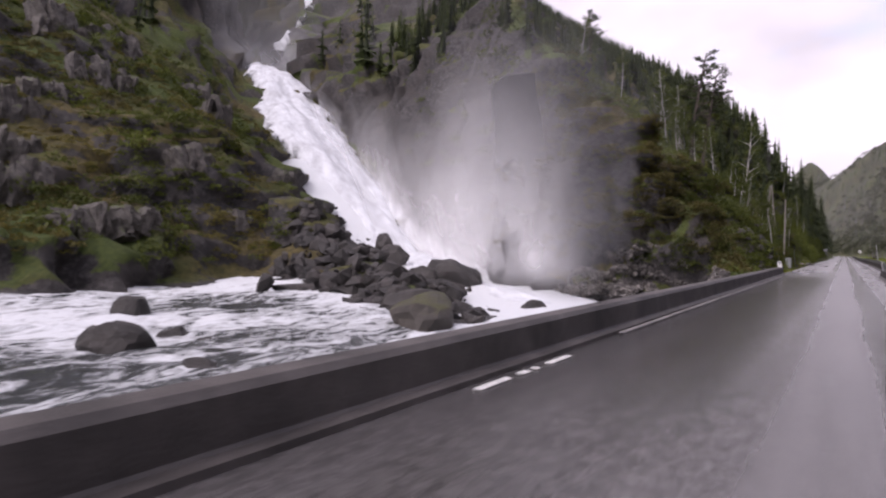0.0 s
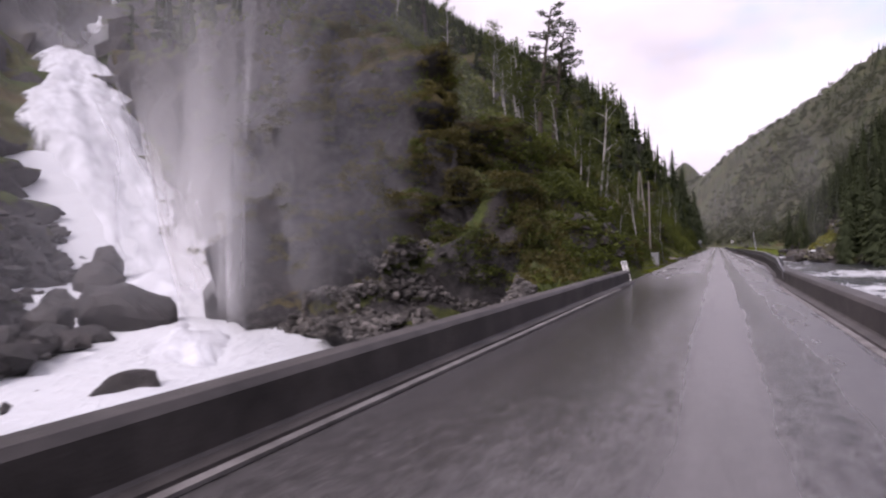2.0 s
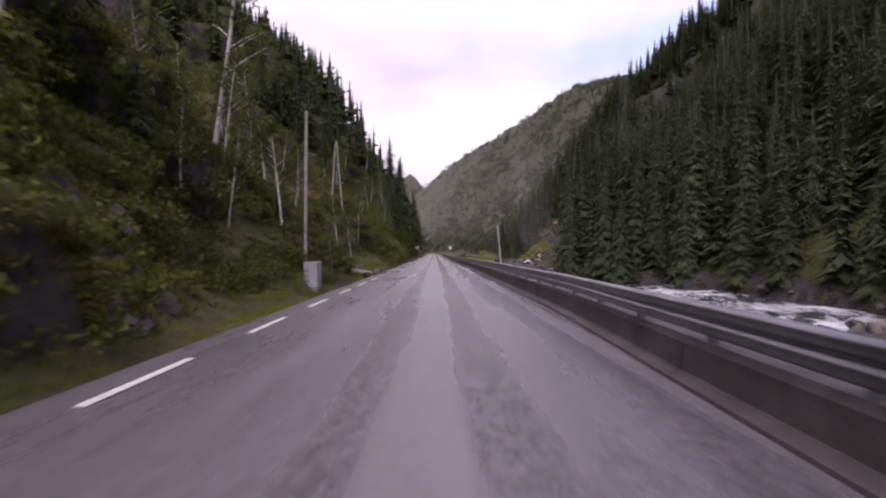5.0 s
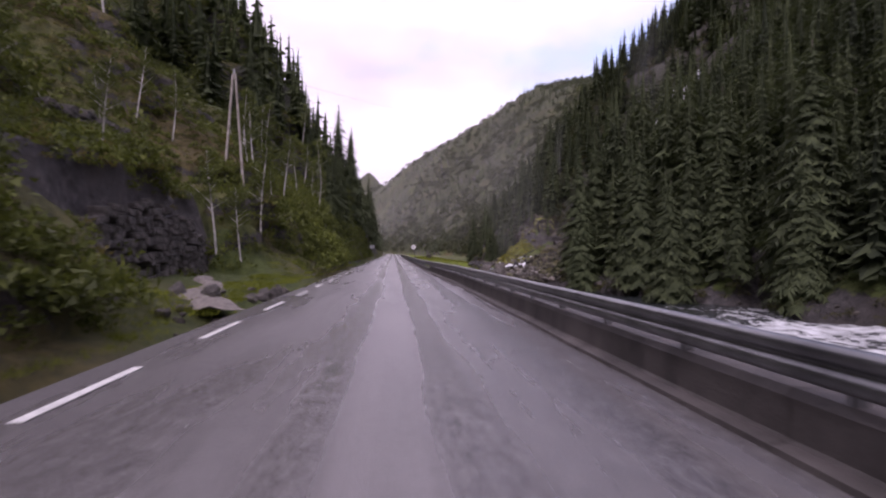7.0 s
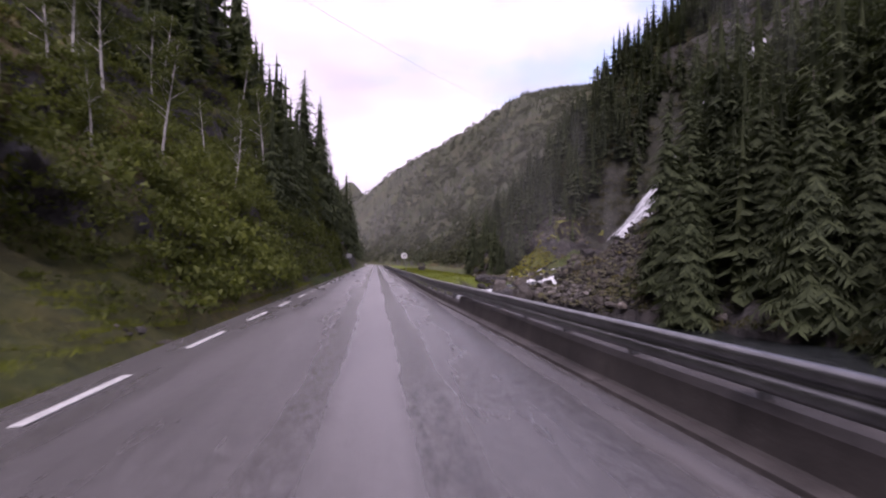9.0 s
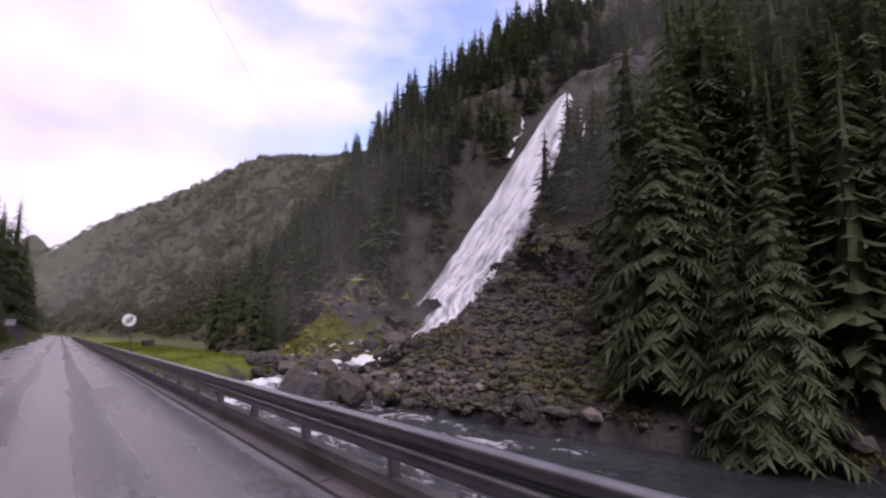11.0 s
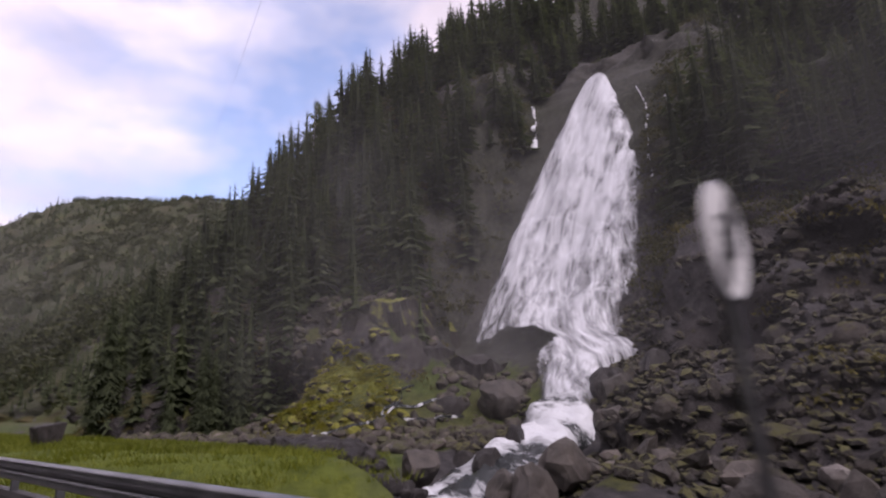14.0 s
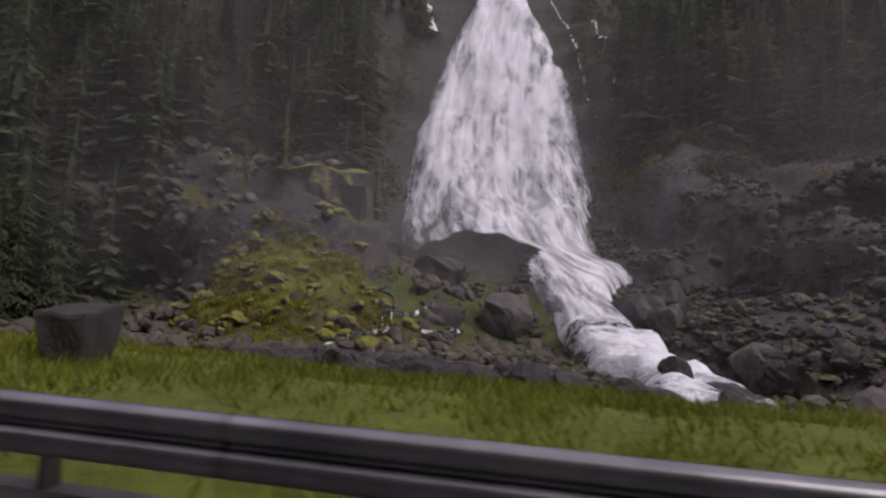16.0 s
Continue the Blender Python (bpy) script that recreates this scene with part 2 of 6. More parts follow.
def rock_mat(name, c1, c2, scale, rough, lichen=None, cover=0.55):
    m, N, L, b = mat(name, rough)
    g = N.new("ShaderNodeNewGeometry")
    oi = N.new("ShaderNodeObjectInfo")
    c = ramp(N, L, noise_tex(N, L, scale, 8, 0.65), [(0.28, c1), (0.72, c2)])
    c = mixc(N, L, 1.0, c, ramp(N, L, g.outputs["Random Per Island"], [(0.0, grey(0.55)), (0.75, grey(1.1)), (1.0, grey(1.9))]), "MULTIPLY")
    c = mixc(N, L, 1.0, c, ramp(N, L, oi.outputs["Random"], [(0.0, (0.8, 0.78, 0.75)), (1.0, (1.25, 1.2, 1.15))]), "MULTIPLY")
    if lichen:
        sep = N.new("ShaderNodeSeparateXYZ")
        L.new(g.outputs["Normal"], sep.inputs[0])
        up = math_node(N, L, "ADD", sep.outputs[2], math_node(N, L, "MULTIPLY", math_node(N, L, "SUBTRACT", noise_tex(N, L, 1.6, 6), 0.5), 2.2))
        c = mixc(N, L, ramp(N, L, up, [(cover, grey(0)), (cover + 0.35, grey(1))]), c, lichen)
    L.new(c, b.inputs["Base Color"])
    bump(N, L, b, noise_tex(N, L, 6.0, 8, 0.7), 0.9, 0.12)
    return m


M_ROCK = rock_mat("dark_wet_rock", (0.009, 0.008, 0.008), (0.042, 0.037, 0.035), 1.1, 0.6)
M_TALUS = rock_mat("dark_talus_rock", (0.010, 0.009, 0.0075), (0.046, 0.040, 0.034), 0.9, 0.75, (0.07, 0.068, 0.018))
M_ROCK_PALE = rock_mat("grey_boulder_rock", (0.022, 0.020, 0.018), (0.095, 0.085, 0.075), 1.4, 0.6)
M_ROCK_MOSS = rock_mat("mossy_rock", (0.02, 0.018, 0.016), (0.09, 0.08, 0.07), 1.0, 0.7, (0.052, 0.052, 0.016), 0.6)
M_SCREE = rock_mat("pale_scree_rock", (0.045, 0.042, 0.040), (0.16, 0.15, 0.143), 1.4, 0.7)
M_SPRUCE = leaf_mat("spruce_needles", (0.046, 0.061, 0.035), (0.093, 0.117, 0.060), 0.8)
M_PINE = leaf_mat("pine_needles", (0.025, 0.035, 0.018), (0.07, 0.085, 0.038))
M_BIRCH = leaf_mat("birch_leaves", (0.055, 0.075, 0.018), (0.115, 0.14, 0.036))
M_SHRUB = leaf_mat("shrub_leaves", (0.052, 0.068, 0.016), (0.115, 0.138, 0.03))
M_FARWOOD = leaf_mat("far_birch_leaves", (0.028, 0.035, 0.016), (0.058, 0.067, 0.029))
M_HEATH = leaf_mat("heather_and_fern", (0.074, 0.068, 0.024), (0.155, 0.138, 0.045))
M_DULL = leaf_mat("dull_scrub_leaves", (0.034, 0.038, 0.018), (0.098, 0.098, 0.042))
M_GRASSBLADE = leaf_mat("grass_blades", (0.10, 0.13, 0.012), (0.175, 0.20, 0.024))
M_MOSSY = rock_mat("moss_cushions", (0.025, 0.022, 0.018), (0.08, 0.07, 0.055), 1.0, 0.9, (0.15, 0.15, 0.018), 0.2)
M_MOSSTOP = rock_mat("moss_capped_rock", (0.014, 0.013, 0.011), (0.06, 0.052, 0.044), 1.0, 0.8, (0.13, 0.135, 0.018), 0.28)
M_MOSSLEAF = leaf_mat("moss_tufts", (0.10, 0.105, 0.012), (0.21, 0.205, 0.022))
M_CRAG = rock_mat("grey_crag_rock", (0.022, 0.020, 0.019), (0.15, 0.14, 0.132), 1.6, 0.75, (0.06, 0.075, 0.018), 0.62)
M_BARK = simple("bark", (0.035, 0.028, 0.022), (0.12, 0.10, 0.085), 4, 0.9, 0, 15, 0.6, 0.03)
M_BIRCHBARK = simple("birch_bark", (0.12, 0.115, 0.11), (0.6, 0.58, 0.55), 3, 0.8, 0, 15, 0.4, 0.02)
M_POLEWOOD = simple("weathered_pole_wood", (0.16, 0.14, 0.12), (0.36, 0.33, 0.3), 3, 0.85, 0, 15, 0.4, 0.02)
M_WHITE = simple("white_reflective_paint", (0.62, 0.62, 0.6), (0.78, 0.78, 0.77), 6, 0.4, 0, 30, 0.1, 0.005)
M_BLACK = simple("black_paint", (0.015, 0.015, 0.016), (0.03, 0.03, 0.032), 6, 0.5, 0, 30, 0.1, 0.005)
M_DARKGREY = simple("dark_grey_numeral_paint", (0.07, 0.07, 0.075), (0.1, 0.1, 0.105), 6, 0.5, 0, 30, 0.1, 0.005)
M_GREYBOX = simple("grey_painted_metal", (0.26, 0.27, 0.28), (0.4, 0.41, 0.42), 2, 0.5, 0, 20, 0.1, 0.01)
M_DIRT = simple("gravel_and_dirt", (0.09, 0.08, 0.07), (0.28, 0.25, 0.22), 5, 0.9, 0, 25, 0.8, 0.05)
M_CABLE = simple("cable_black", (0.02, 0.02, 0.02), (0.05, 0.05, 0.05), 6, 0.6, 0, 30, 0.1, 0.005)


# ---- vectorised noise ----
def vnoise(x, y, z, seed=0):
    xi, yi, zi = np.floor(x), np.floor(y), np.floor(z)
    fx, fy, fz = x - xi, y - yi, z - zi
    fx, fy, fz = fx * fx * (3 - 2 * fx), fy * fy * (3 - 2 * fy), fz * fz * (3 - 2 * fz)
    ix, iy, iz = xi.astype(np.int64), yi.astype(np.int64), zi.astype(np.int64)

    def cell(a, b, c):
        n = (ix + a) * 374761393 + (iy + b) * 668265263 + (iz + c) * 2147483647 + seed * 974634777
        n = (n ^ (n >> 13)) * 1274126177
        n = n ^ (n >> 16)
        return (n & 0xFFFF) / 65535.0

    def lerp(a, b, f):
        return a + (b - a) * f

    x00, x10 = lerp(cell(0, 0, 0), cell(1, 0, 0), fx), lerp(cell(0, 1, 0), cell(1, 1, 0), fx)
    x01, x11 = lerp(cell(0, 0, 1), cell(1, 0, 1), fx), lerp(cell(0, 1, 1), cell(1, 1, 1), fx)
    return lerp(lerp(x00, x10, fy), lerp(x01, x11, fy), fz) * 2 - 1


def fbm(x, y, z=0.0, size=10.0, octaves=4, seed=0, gain=0.5):
    x, y, z = np.broadcast_arrays(np.asarray(x, float), np.asarray(y, float), np.asarray(z, float))
    out, amp, f = np.zeros(x.shape), 1.0, 1.0 / size
    for k in range(octaves):
        out = out + amp * vnoise(x * f + 17.3 * k, y * f - 9.1 * k, z * f + 4.7 * k, seed + k)
        amp, f = amp * gain, f * 2.03
    return out


def sstep(a, b, v):
    t = np.clip((v - a) / (b - a), 0, 1)
    return t * t * (3 - 2 * t)


# ---- the land as a height over the plan ----
LAT0 = np.array((-14.0, 30.0))      # foot of the cascade on the west side
LATD = np.array((-0.875, 0.484))    # its way up the hill


def along(x, y):
    """Way up the west cascade and the distance to its north side."""
    dx, dy = x - LAT0[0], y - LAT0[1]
    return dx * LATD[0] + dy * LATD[1], dx * 0.484 + dy * 0.875


CAS_S = [-12, -8, 4, 14, 20, 38, 52, 75, 90, 110, 126, 150, 260]
CAS_SOUTH = [-6.0, -4.0, -1.5, -0.2, -1.4, -0.6, -1.7, -5.0, -5.0, -3.2, -2.6, 1.0, -2.0]   # rims of the cascade across its way
CAS_NORTH = [2.2, 2.4, 3.0, 5.6, 9.6, 10.6, 11.0, 11.4, 11.0, 12.0, 11.5, 11.5, 8.0]


def cascade_z(s):
    return np.interp(s, [-40, 0, 14, 34, 60, 100, 137, 150, 175, 230, 300], [-2.3, -2.2, -1.6, 0.2, 14, 34, 51, 53, 66, 92, 110])


def bend(y):
    return np.clip(y - 330, 0, None) ** 2 / 3200.0


def west_hill(x, y):
    d = -x - 4.6 - bend(y) + 0.8 * fbm(x, y, 0, 9, 3, 5)
    k = np.interp(y, [45, 57, 72, 84, 100, 107, 118, 135, 150, 190, 260, 500], [0.75, 1.2, 1.2, 0.75, 0.62, 1.0, 0.95, 1.5, 1.85, 1.4, 0.95, 0.7])
    near = np.interp(y, [40, 60, 75, 95, 110, 135, 190, 300], [1.8, 1.6, 0.2, 0.6, 1.2, 2.5, 2.0, 0.8])
    z = near * sstep(0, 2.5, d) + k * np.clip(d - 0.8, 0, 26) + 0.9 * np.clip(d - 26, 0, 60) + 0.7 * np.clip(d - 86, 0, 150) + 0.15 * np.clip(d - 236, 0, None)
    dp = -x - 4.6
    cut = 0.1 + 0.07 * dp
    cut = cut + (np.maximum(z, 3.4) + 0.1 - cut) * sstep(4.95, 5.35, dp)
    z = z + (cut - z) * sstep(82, 86, y) * sstep(101, 98, y) * (dp < 9)
    # the crest stays below a line that falls towards the valley
    r, b = np.hypot(x, y), np.degrees(np.arctan2(-x, np.maximum(y, 1.0)))
    lim = r * np.tan(np.radians(np.interp(b, [0, 2.9, 5.9, 12.7, 19.8, 26.9, 36], [5.0, 7.5, 11.6, 15.8, 19.5, 24.0, 50]))) - 3.0
    lim = np.where((y > 50) & (y < 320), lim, 1e3)
    m = np.minimum(z, lim)
    z = m - 2.5 * np.log1p(np.exp(-np.abs(z - lim) / 2.5))
    return np.where(d > 0, z, -0.35)


def foot_east(y):
    return np.interp(y, [-60, 60, 84, 106, 120, 133, 141, 150, 156, 163, 175, 195, 215, 250, 330], [21, 20.5, 23, 22.5, 18, 15.5, 15.0, 18, 24, 24, 20, 16.5, 22, 33, 36]) - bend(y)


def east_hill(x, y):
    d = x - foot_east(y) + 0.9 * fbm(x, y, 3, 8, 3, 11)
    k1 = np.interp(y, [0, 100, 128, 136, 146, 153, 158, 168, 178, 192, 215, 300], [0.95, 0.95, 0.8, 0.66, 0.66, 0.8, 1.15, 1.25, 1.3, 1.35, 1.05, 0.85])
    top = np.interp(y, [0, 250, 420, 520, 620, 755, 900, 1000, 1100, 1160, 1300, 1500, 2000], [170, 260, 152, 170, 204, 252, 290, 278, 236, 162, 123, 105, 100])
    z = k1 * np.clip(d, 0, 30) + np.interp(y, [150, 200, 260, 340, 480, 700, 900, 1300], [0.90, 0.80, 0.62, 0.60, 0.72, 0.95, 1.05, 0.9]) * np.clip(d - 30, 0, 600)
    z = z / (1 + (z / top) ** 4) ** 0.25 + 6 * fbm(x, y, 5, 70, 3, 13) * sstep(250, 400, y)
    return np.where(d > 0, z - 2.0, -3.2)


def fall_axis_y(x):
    """Course of the east fall: plan line from the lip down to the pool."""
    return np.interp(x, [8, 15, 20, 24, 26, 27.5, 29, 30.2, 31, 34, 39.5, 46, 51, 60], [149.5, 152.4, 153.2, 154.9, 155.8, 156.3, 157.4, 159.4, 159.9, 160.9, 161.9, 162.5, 162.7, 164.0])


def height(x, y):
    x, y = np.broadcast_arrays(np.asarray(x, float), np.asarray(y, float))
    xr = x + bend(y)
    s, u = along(x, y)
    # west side: hill cut by the basin and by the cascade's channel
    wh = west_hill(x, y)
    basin = -3.3 + 0.9 * sstep(-22, -40, x) + 0.5 * fbm(x, y, 0, 6, 3, 2)
    bank = 0.6 + 0.80 * np.clip(-42.5 - x, 0, 40) + 0.55 * np.clip(-82.5 - x, 0, 400) + 0.28 * np.clip(y - 24, -40, 60) * sstep(-44, -54, x) + 1.5 * fbm(x, y, 1, 14, 4, 3)
    south = np.where(x < -38, np.maximum(basin, bank * sstep(-38, -46, x) + basin * (1 - sstep(-38, -46, x))), basin)
    spit = 2.4 * np.exp(-((u + 7.5) / 4.2) ** 2) * sstep(-11, 2, s) * sstep(60, 30, s) * (0.7 + 0.05 * np.clip(s, 0, 30))
    south = south + spit * (x > -46)
    ch = cascade_z(s) - 0.7
    u_s = np.interp(s, CAS_S, CAS_SOUTH) - 0.6 + 0.8 * fbm(x, y, 0, 8, 3, 9)
    rim = ch + 1.2 + 0.62 * np.clip(u_s - u, 0, None)
    south = np.where((x < -38) & (s > 20), south + (np.minimum(south, rim) - south) * sstep(20, 40, s) * sstep(158, 136, s), south)
    lo = south + (ch - south) * sstep(u_s - 3 - 0.17 * np.clip(s - 25, 0, 80), u_s + 1, u)
    u_n = np.interp(s, CAS_S, CAS_NORTH) - 0.3 + 0.8 * fbm(x, y, 0, 7, 3, 8)
    w = np.clip((u - u_n) / np.interp(s, [-9, -4, 0, 7, 16, 60, 120], [9.5, 10.5, 11.5, 9.5, 4.5, 17, 35]), 0, 1) ** np.interp(s, [6, 15], [2.4, 0.8])
    west = np.where(u > u_n, lo + (wh - lo) * w, lo)
    # east side: river bed, grassy flat, hill
    river = -3.3 + 0.3 * fbm(x, y, 0, 5, 3, 21)
    flat = np.interp(x, [2.6, 4.0, 6.0, 9.0, 12.0, 15.0], [-0.1, 0.22, 0.3, 0.0, -0.5, -0.95]) + 0.1 * fbm(x, y, 0, 4, 3, 22)
    onflat = sstep(145, 153, y + 0.7 * (x - 8))
    base = river + (flat - river) * onflat
    dst = np.abs(y - fall_axis_y(x))
    base = np.where((x > 9) & (x < 29), base + (np.interp(x, [9, 13, 17, 22, 27], [-2.2, -1.7, -1.0, -0.5, 0.2]) - 0.5 - base) * (1 - sstep(2.0, 4.5, dst)), base)
    eh = east_hill(x, y)
    gul = 1 - sstep(7.2, 11.8, np.abs(y - fall_axis_y(x) + 0.3))
    face = np.interp(x, [20, 24, 26, 30, 34, 38, 42, 46, 51, 60, 75], [-1.0, 0.0, 0.8, 2.8, 6.2, 10.8, 16.2, 22.2, 30.2, 38, 50])
    eh = eh + (face - eh) * gul * sstep(23, 26, x)
    mound = 4.4 * np.exp(-((x - 23.6) / 3.8) ** 2 - ((y - 168.0) / 5.5) ** 2) + 1.2 * np.exp(-((x - 28.5) / 2.5) ** 2 - ((y - 167) / 2.5) ** 2)
    verge = sstep(4.6, 3.4, xr)
    east = np.maximum(base, eh) + mound
    east = east + (-0.32 + 0.38 * onflat - east) * verge * sstep(-50, -49, y)
    z = np.where(xr < -0.4, west, east)
    return np.where((x > -4.0 - bend(y)) & (x < 3.2 - bend(y)), -0.42, z)


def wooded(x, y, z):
    """Where the ground takes its darker floor colour: the belts under conifers."""
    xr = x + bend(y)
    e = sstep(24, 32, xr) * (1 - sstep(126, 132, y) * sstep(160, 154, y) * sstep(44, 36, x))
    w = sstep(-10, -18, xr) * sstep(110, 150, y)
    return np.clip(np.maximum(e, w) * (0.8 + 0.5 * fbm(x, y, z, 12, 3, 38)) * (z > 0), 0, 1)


def zone_of(x, y, z, steep):
    s, u = along(x, y)
    n = fbm(x, y, z, 7, 4, 31)
    grass = 0.66 + 0.42 * n - 0.55 * (steep - 0.85)
    wet = np.exp(-(u / np.clip(7.0 - 0.02 * s, 5, 7)) ** 2) * (s > -25) * (y < 105) * (x < -4)
    grass = grass - 0.5 * wet + 0.5 * sstep(6, 13, u) * (x < 0) * (y > 33)
    grass = grass - 0.7 * (u > 3) * (u < 9) * (s < 0) * (s > -12) * (x < -4)
    talus = sstep(128, 136, y) * sstep(156, 150, y) * sstep(13, 15, x) * sstep(48, 36, x)
    cliff = sstep(150, 155, y) * sstep(182, 172, y) * sstep(24, 29, x) * sstep(70, 58, x)
    grass = grass - 0.9 * np.maximum(talus, cliff)
    grass = np.where((z < -1.0), 0.0, grass)
    far = sstep(260, 420, y)
    grass = np.maximum(grass, far * 0.75)
    moss = (0.6 + 0.6 * n) * np.exp(-((x - 22) / 4.2) ** 2 - ((y - 167.5) / 4.6) ** 2) + 0.2 * talus * (z < 6)
    lawn = sstep(146, 153, y + 0.7 * (x - 8)) * sstep(16.5, 13.5, x + 0.4 * np.abs(y - 158) * (y < 158)) * (x > 2) * (z > -1.2) * sstep(300, 240, y)
    return np.clip(grass, 0, 1), np.clip(moss, 0, 1), np.clip(lawn, 0, 1)


def mesh_from(name, verts, faces, material, smooth=True):
    me = bpy.data.meshes.new(name)
    verts = np.asarray(verts, dtype=np.float32)
    faces = np.asarray(faces, dtype=np.int32)
    k = faces.shape[1]
    me.vertices.add(len(verts))
    me.vertices.foreach_set("co", verts.ravel())
    me.loops.add(faces.size)
    me.loops.foreach_set("vertex_index", faces.ravel())
    me.polygons.add(len(faces))
    me.polygons.foreach_set("loop_start", np.arange(0, faces.size, k, dtype=np.int32))
    me.polygons.foreach_set("use_smooth", np.full(len(faces), smooth))
    me.update(calc_edges=True)
    me.materials.append(material)
    return me


def grid_faces(n, m):
    i, j = np.meshgrid(np.arange(n - 1), np.arange(m - 1), indexing="ij")
    a = (i * m + j).ravel()
    return np.stack([a, a + m, a + m + 1, a + 1], 1)


def attr(me, name, kind, values):
    a = me.attributes.new(name, kind, "POINT")
    values = np.asarray(values, dtype=np.float32)
    a.data.foreach_set("color" if kind == "FLOAT_COLOR" else "vector" if kind == "FLOAT_VECTOR" else "value", values.ravel())


def spread(a, b, first, grow, last):
    out, step = [a], first
    while abs(out[-1] - a) < abs(b - a):
        out.append(out[-1] + math.copysign(step, b - a))
        step = min(step * grow, last)
    return out


def relief(X, Y, Z, gx, gy):
    """How far rock, ledges and hummocks stand out of the plain slope."""
    steep = np.hypot(gx, gy)
    road = (X > -4.9 - bend(Y)) & (X < 3.8 - bend(Y))
    rough = np.where(road | (Z < -2.0), 0.0, sstep(0.2, 0.8, steep))
    rough = rough * (1 - 0.9 * np.exp(-((Y - fall_axis_y(X)) / 7.5) ** 4) * (X > 22) * (X < 56))
    rough = rough * (1 - zone_of(X, Y, Z, steep)[2]) * (0.35 + 0.65 * sstep(-5.5, -9, X) + 0.65 * (X > 0))
    rough = rough * (1 - 0.9 * sstep(-12, -9, X) * sstep(80, 84, Y) * sstep(102, 98, Y))
    big = sstep(60, 200, np.abs(X)) * 2.0 + 1
    ln = np.maximum(steep, 0.05)
    s_, u_ = along(X, Y)
    craggy = np.clip(0.6 + 0.1 * np.exp(-((u_ - 8) / 7) ** 2) + 0.25 * (X < -40) + 0.9 * fbm(X, Y, Z, 16, 3, 43) + 0.5 * np.exp(-((u_ - 6) / 12) ** 2) * (X < 0) + 0.3 * np.exp(-((u_ - 10) / 6) ** 2) * (s_ < 60) * (X < -7), 0.2, 1.5)
    r1 = 1 - 2 * np.abs(fbm(X, Y, Z * 1.5, 7.5, 4, 41, 0.55))
    r2 = 1 - 2 * np.abs(fbm(X, Y, Z * 1.8, 2.6, 3, 42, 0.55))
    blocks = np.round(2.2 * fbm(X, Y, Z * 0.8, 4.2, 2, 45)) / 2.2
    step = np.sin((Z + 1.3 * fbm(X, Y, Z, 6, 2, 44)) * 1.9)
    push = rough * big * craggy * (1.3 * r1 + 0.6 * r2 + 0.45 * step + 0.9 * blocks)
    dz = 0.35 * push + (1 - rough) * np.where(road, 0, 0.06) * fbm(X, Y, Z, 1.5, 2, 71)
    return -push * gx / ln, -push * gy / ln, dz, steep


def surface(x, y):
    """Places on the finished ground over plan points."""
    x, y = np.atleast_1d(np.asarray(x, float)), np.atleast_1d(np.asarray(y, float))
    z = height(x, y)
    e = 0.7
    gx, gy = (height(x + e, y) - height(x - e, y)) / (2 * e), (height(x, y + e) - height(x, y - e)) / (2 * e)
    dx, dy, dz, steep = relief(x, y, z, gx, gy)
    return np.stack([x + dx, y + dy, z + dz], 1), steep


def build_ground():
    xs = list(np.arange(-64, 62, 0.72))
    xs = spread(-64.7, -900, 0.8, 1.05, 40)[::-1] + xs + spread(62, 900, 0.8, 1.05, 40)
    ys = spread(-30, -400, 1.2, 1.12, 40)[::-1] + list(np.arange(-29, 212, 0.8)) + spread(212, 3600, 0.9, 1.04, 60)
    X, Y = np.meshgrid(np.array(xs), np.array(ys), indexing="ij")
    Z = height(X, Y)
    peak = 420 * np.exp(-(np.abs(X + 125) / 190.0) ** 1.4 - ((Y - 3000) / 300.0) ** 2) + 12 * fbm(X, Y, 0, 60, 4, 81)
    Z = np.where(Y > 2300, np.maximum(Z, peak), Z)
    gx, gy = np.gradient(Z, np.array(xs), np.array(ys))
    dx, dy, dz, steep = relief(X, Y, Z, gx, gy)
    g, mo, la = zone_of(X, Y, Z, steep)
    # ledge faces stay bare, ledge tops keep their turf
    PX, PY, PZ = X + dx, Y + dy, Z + dz
    ax, ay, az = (np.gradient(v, axis=0) for v in (PX, PY, PZ))
    bx, by, bz = (np.gradient(v, axis=1) for v in (PX, PY, PZ))
    nx, ny, nz = ay * bz - az * by, az * bx - ax * bz, ax * by - ay * bx
    nz = np.abs(nz) / np.maximum(np.sqrt(nx * nx + ny * ny + nz * nz), 1e-9)
    near = np.abs(X) < 130
    g = np.clip(g + near * (0.30 * sstep(0.55, 0.8, nz) - 0.75 * sstep(0.62, 0.38, nz)), 0, 1)
    n, m = X.shape
    verts = np.stack([X + dx, Y + dy, Z + dz], -1).reshape(-1, 3)
    me = mesh_from("ground", verts, grid_faces(n, m), M_GROUND)
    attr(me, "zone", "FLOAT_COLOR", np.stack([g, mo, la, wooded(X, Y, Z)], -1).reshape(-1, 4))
    ob = new("ground", me)
    tagged(ob, "steep valley floor and hillsides of rock, grass and heather", "ground", kind="structure")


build_ground()


# ---- small mesh helpers ----
def part(name, bm, material, parent=None, label=""):
    me = bpy.data.meshes.new(name)
    bm.normal_update()
    bm.to_mesh(me)
    bm.free()
    me.materials.append(material)
    ob = new(name, me)
    ob.parent = parent
    if label:
        tagged(ob, label)
    return ob


def empty(name, place, label, category, group="", kind=""):
    ob = new(name)
    ob.location = place
    return tagged(ob, label, category, group, kind)


